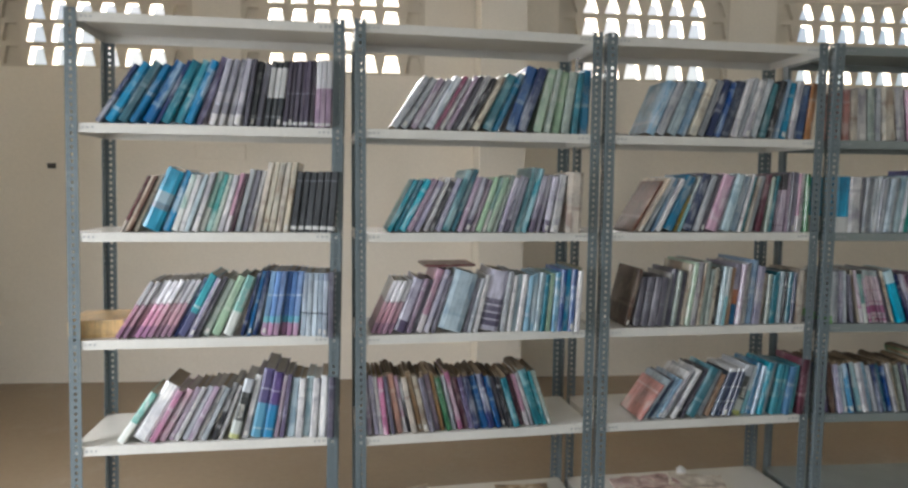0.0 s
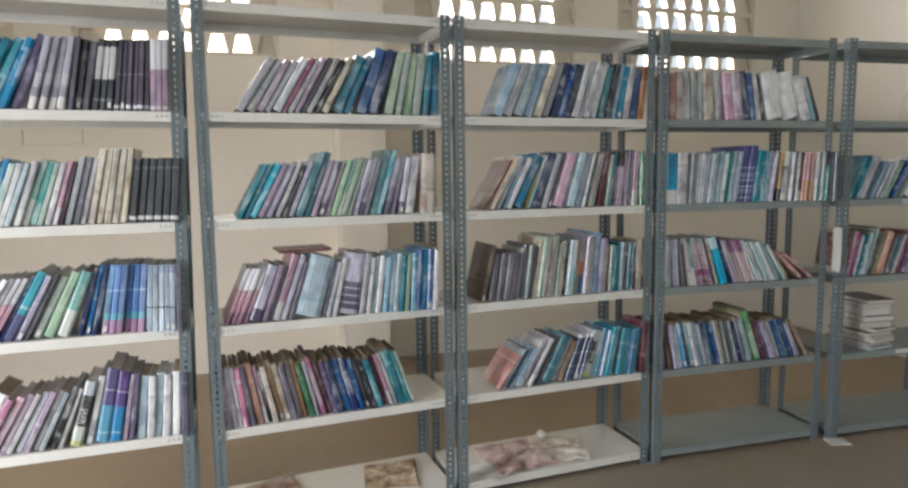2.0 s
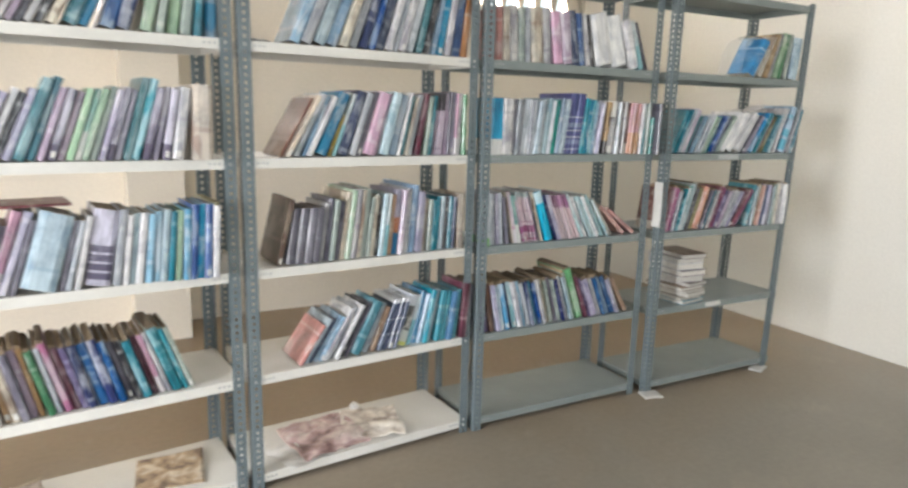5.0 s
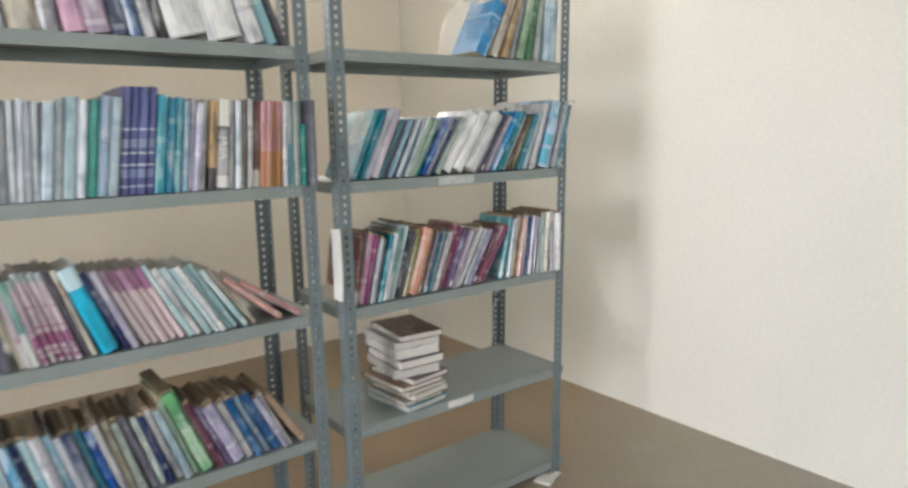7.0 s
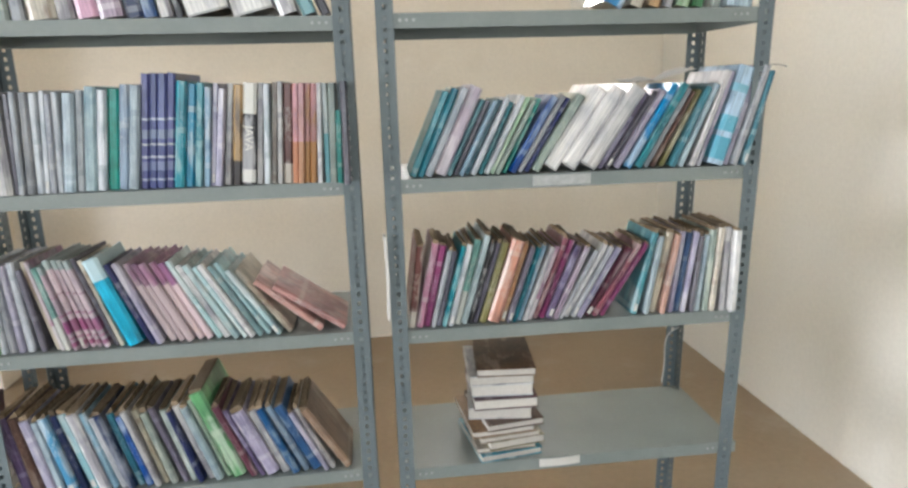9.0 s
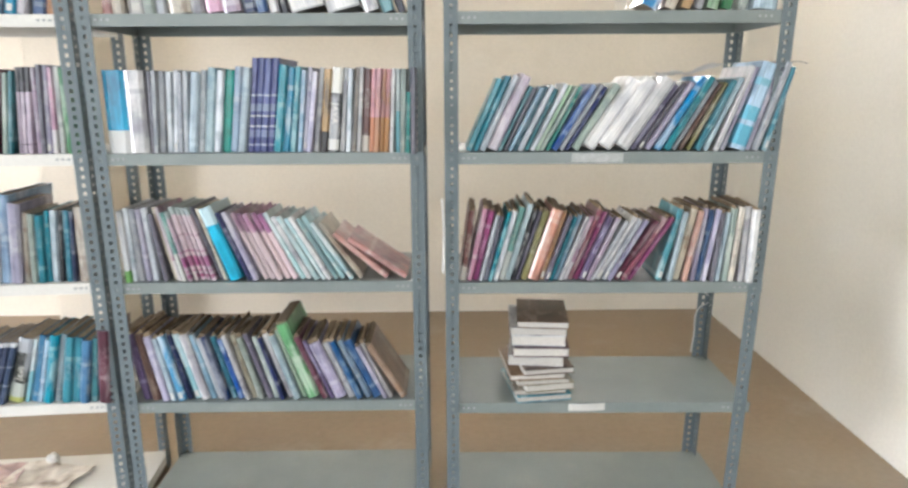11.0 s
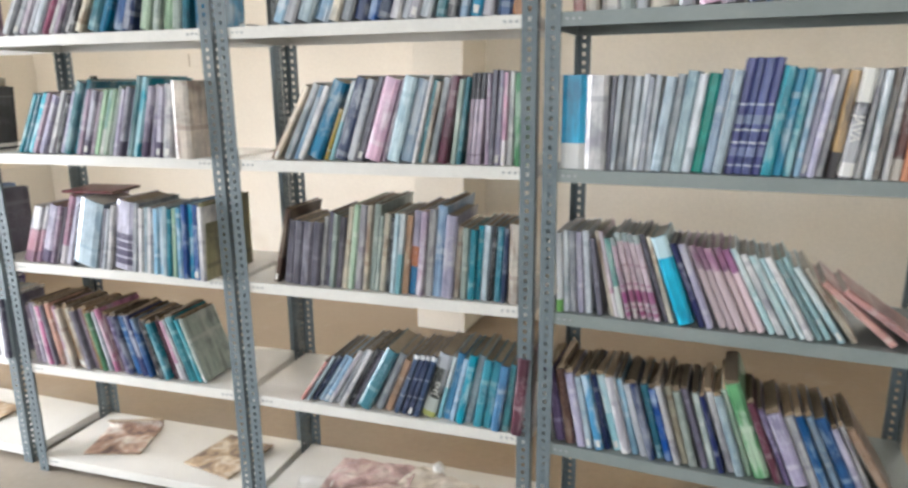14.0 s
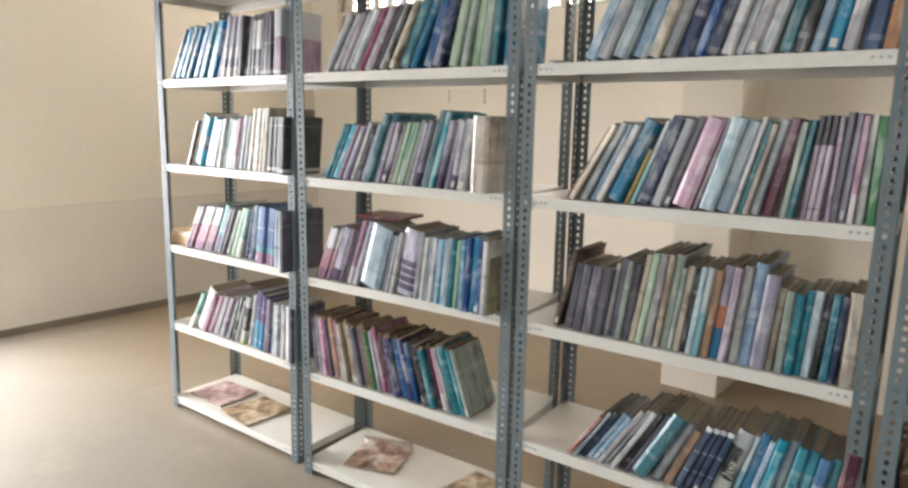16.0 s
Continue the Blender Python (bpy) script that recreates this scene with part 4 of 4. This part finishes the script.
magazine(-0.245, 3.872, 3, 0.275, 0.215, PRINT_PINK, "worn magazine with a mauve photo cover lying on the shelf", 0.03)
magazine(0.055, 3.862, -2, 0.245, 0.245, PRINT_GOLD, "worn magazine with a golden food photo cover", 0.04)
magazine(0.815, 3.975, 22, 0.225, 0.275, PRINT_RED, "magazine with a brown photo cover, one edge rolled over", 0.02, 0.022)
magazine(1.305, 4.005, -6, 0.235, 0.235, PRINT_GOLD, "worn magazine with a golden food photo cover", 0.05)


def papers(x, y, turn, w, d, crumple, seed, material, label, thick=0.002):
    ob = tagged(new("crumpled_newspaper", sheet("crumpled_newspaper", w, d, thick, 0, crumple, material, seed, 40, 26)), label, "newspaper", "crumpled papers")
    ob.matrix_basis = pose(x, y, LEVELS[0] + 0.0006, 0, 0, turn)
    return ob


papers(1.90, 4.02, 8, 0.30, 0.30, 0.026, 3, PRINT_NEWS, "crumpled brown and pink newspaper heap on the bottom shelf", 0.006)
papers(2.12, 4.05, -14, 0.26, 0.26, 0.022, 8, PRINT_PALE, "crumpled pale cream newspaper lying on the bottom shelf", 0.006)
papers(1.735, 3.93, 24, 0.12, 0.20, 0.012, 5, PAPER, "creased white sheet of paper on the bottom shelf", 0.001)


def paper_ball(x, y, z, r, seed):
    bm = bmesh.new()
    bmesh.ops.create_icosphere(bm, subdivisions=3, radius=r)
    for v in bm.verts:
        q = v.co.normalized() * 2.2 + Vector((seed, 0, 0))
        v.co *= 0.82 + 0.5 * abs(noise.noise(q)) + 0.2 * noise.noise(q * 2.7)
    low = min(v.co.z for v in bm.verts)
    me = bpy.data.meshes.new("paper_ball")
    bm.to_mesh(me)
    bm.free()
    me.materials.append(PAPER)
    ob = tagged(new("paper_ball", me), "small crumpled ball of white paper", "paper")
    ob.location = (x, y, z - low)


paper_ball(2.10, 4.20, LEVELS[0] + 0.0006, 0.022, 4)


def card(name, m, w, d, t, label, category, bend=0.0, material=PAPER):
    """A small paper or card, a little bent."""
    n = 8
    vs = [((i / n - 0.5) * w, y, bend * math.sin(i / n * math.pi) + k) for k in (0, t) for y in (-d / 2, d / 2) for i in range(n + 1)]
    q, fs = n + 1, []
    for i in range(n):
        fs += [(i + q, i + q + 1, i + 1, i), (2 * q + i, 2 * q + i + 1, 3 * q + i + 1, 3 * q + i), (i, i + 1, 2 * q + i + 1, 2 * q + i), (q + i + 1, q + i, 3 * q + i, 3 * q + i + 1)]
    fs += [(0, 2 * q, 3 * q, q), (n, q + n, 3 * q + n, 2 * q + n)]
    ob = tagged(new(name, mesh(name, vs, fs, material)), label, category)
    ob.matrix_basis = m
    return ob


rack_e = RACKS["E"].matrix_basis
rack_c = RACKS["C"].matrix_basis
crushed = tagged(new("crumpled_paper", sheet("crumpled_paper", 0.09, 0.10, 0.001, 0, 0.02, PAPER, 12, 14, 12)), "small crumpled white paper lying on the shelf", "paper")
crushed.matrix_basis = rack_c @ pose(0.105, 0.08, LEVELS[4] + 0.0006, 0, 0, 15)
card("shelf_label", rack_e @ pose(0.44, 0.0015, LEVELS[3] - 0.016, 90, 0, 0), 0.148, 0.026, 0.0006, "greyed white paper label strip stuck on the shelf edge", "label", 0.001, PAPER_GREY)
card("shelf_label", rack_e @ pose(0.44, 0.0015, LEVELS[1] - 0.012, 90, 0, 2), 0.115, 0.024, 0.0006, "peeling white paper label on the shelf edge", "label", 0.004)
card("folded_paper", pose(4.425, 3.845, 0.0008, 0, 0, 20), 0.11, 0.07, 0.006, "folded white paper wedged under the rack foot", "paper", 0.003)
card("folded_paper", pose(3.575, 3.835, 0.0008, 0, 0, -15), 0.10, 0.08, 0.006, "folded white paper wedged under the rack foot", "paper", 0.003)
card("folded_paper", pose(3.5545, 3.885, 0.985, 0, 90, 4), 0.22, 0.05, 0.004, "folded white papers tucked between two rack posts", "paper", 0.003)


def cord(name, points, radius, material, label, category):
    cu = bpy.data.curves.new(name, "CURVE")
    cu.dimensions, cu.bevel_depth, cu.bevel_resolution, cu.resolution_u = "3D", radius, 1, 6
    sp = cu.splines.new("NURBS")
    sp.points.add(len(points) - 1)
    for p, c in zip(sp.points, points):
        p.co = (*c, 1)
    sp.use_endpoint_u, sp.order_u = True, 3
    cu.materials.append(material)
    temp = bpy.data.objects.new(name, cu)
    me = bpy.data.meshes.new_from_object(temp)
    bpy.data.objects.remove(temp)
    me.materials.clear()
    me.materials.append(material)
    return tagged(new(name, me), label, category)


px, py = (rack_e @ Vector((RW - 0.042, RD - 0.003, 0))).to_2d()
cord("string", [(px - 0.002, py - 0.006, 0.70), (px + 0.03, py - 0.008, 0.685), (px + 0.042, py - 0.006, 0.66), (px - 0.008, py - 0.010, 0.645), (px - 0.022, py - 0.012, 0.60), (px - 0.016, py - 0.012, 0.54), (px - 0.026, py - 0.014, 0.47)], 0.002, PAPER, "white string tied round the rear rack post", "string")

ex, ey = (rack_e @ Vector((RW + 0.01, 0.02, 0))).to_2d()
cord("wire", [(px + 0.03, py - 0.02, 1.43), (px + 0.05, py - 0.14, 1.445), (ex - 0.01, ey + 0.10, 1.455), (ex + 0.02, ey - 0.008, 1.49), (ex + 0.05, ey - 0.016, 1.475)], 0.0016, BOLT, "thin loose wire tied between two rack posts", "wire")
film_z = book_top("E", 3, 0.70, 0.82)
wrapper = tagged(new("crumpled_wrapper", sheet("crumpled_wrapper", 0.15, 0.11, 0.0012, 0, 0.05, PAPER, 21, 20, 16)), "crumpled white paper wrapper lying on top of books", "paper")
wrapper.matrix_basis = rack_e @ pose(0.745, 0.16, film_z + 0.0008, 0, 0, 12)

# fixtures on the walls
structure("switch_box", bevelled("switch_box", [(-0.66, Y1 - 0.012, 1.59, -0.31, Y1, 1.598), (-0.66, Y1 - 0.012, 1.682, -0.31, Y1, 1.69), (-0.66, Y1 - 0.012, 1.598, -0.652, Y1, 1.682), (-0.318, Y1 - 0.012, 1.598, -0.31, Y1, 1.682)], WALL, 0.002), "empty cream wall box frame set in the plaster", "wall box")
structure("wall_peg", bevelled("wall_peg", [(-1.635, Y1 - 0.03, 1.510, -1.59, Y1 - 0.001, 1.545)], PEG, 0.006), "small dark wooden peg in the wall", "peg")
# thin dark strip set along the foot of the west wall
structure("baseboard", bevelled("baseboard", [(X0 + 0.012, DOOR_Y + DOOR_W / 2, 0, X0 + 0.024, Y1 - 0.002, 0.05)], FOOT_STRIP, 0.003), "low dark grey-brown strip along the wall foot", "baseboard")
structure("plaster_dado", bevelled("plaster_dado", [(X0 - 0.01, DOOR_Y + DOOR_W / 2, 0, X0 + 0.012, Y1 - 0.001, 0.84)], WALL_DADO, 0.002), "slightly raised cream plaster band along the wall foot", "dado")


# a clear bag round the books at the end of the top shelf
def clear_film():
    m, n, l, b = nodes("clear_polythene", 0.10)
    b.inputs["Base Color"].default_value = (0.92, 0.94, 0.95, 1)
    b.inputs["Transmission Weight"].default_value = 0.88
    b.inputs["IOR"].default_value = 1.05
    t = tex(n, l, "ShaderNodeTexNoise", 25, detail=3)
    bump(n, l, b, t.outputs[0], 0.6, 0.004)
    return m


def bag():
    n, vs, fs = 14, [], []
    for j, y in enumerate((0.03, 0.08, 0.13, 0.18)):
        for i in range(n + 1):
            a = math.pi * (1 - i / n)
            wob = 0.012 * noise.noise(Vector((i * 0.7, j * 1.3, 2)))
            r = 1 - 0.06 * (j in (0, 3))
            vs.append((0.615 + 0.115 * r * math.cos(a) + wob, y, 0.215 * r * math.sin(a) ** 0.8 + wob * 0.5 if 0 < i < n else 0.0))
    q = n + 1
    fs = [(j * q + i, j * q + i + 1, (j + 1) * q + i + 1, (j + 1) * q + i) for j in range(3) for i in range(n)]
    me = mesh("plastic_bag", vs, fs, clear_film())
    for p in me.polygons:
        p.use_smooth = True
    ob = tagged(new("plastic_bag", me), "clear plastic bag draped over books on the shelf", "plastic bag")
    ob.matrix_basis = rack_e @ pose(0.0, 0, LEVELS[4] + 0.0008)


bag()

# titles that can be read on two spines
INK = surface("white_ink", (0.70, 0.68, 0.62), (0.76, 0.74, 0.68), 30, 200, 0.5)


def title(ob, text, height, w, h, z, turn=-90):
    cu = bpy.data.curves.new("title", "FONT")
    cu.body, cu.size, cu.extrude, cu.align_x, cu.align_y = text, height, 0.0002, "CENTER", "CENTER"
    temp = bpy.data.objects.new("title", cu)
    me = bpy.data.meshes.new_from_object(temp)
    bpy.data.objects.remove(temp)
    me.materials.clear()
    me.materials.append(INK)
    under("title", me, ob, pose(w / 2, -0.0006, z) @ pose(0, 0, 0, 90, 0, 0) @ pose(0, 0, 0, 0, 0, turn), "white lettering on the spine")


for key, level, tone, text, size, turn in (("D", 3, "javablack", "JAVA", 0.027, -90), ("C", 5, "javalow", "Java", 0.032, 90), ("A", 5, "javalow", "JAVA", 0.025, -90)):
    ob = next(b for b in PLACED[key, level][0] if b.data.materials[0] == COVER[tone])
    xs, zs = [v.co.x for v in ob.data.vertices], [v.co.z for v in ob.data.vertices]
    title(ob, text, size, max(xs), max(zs), max(zs) * 0.46, turn)
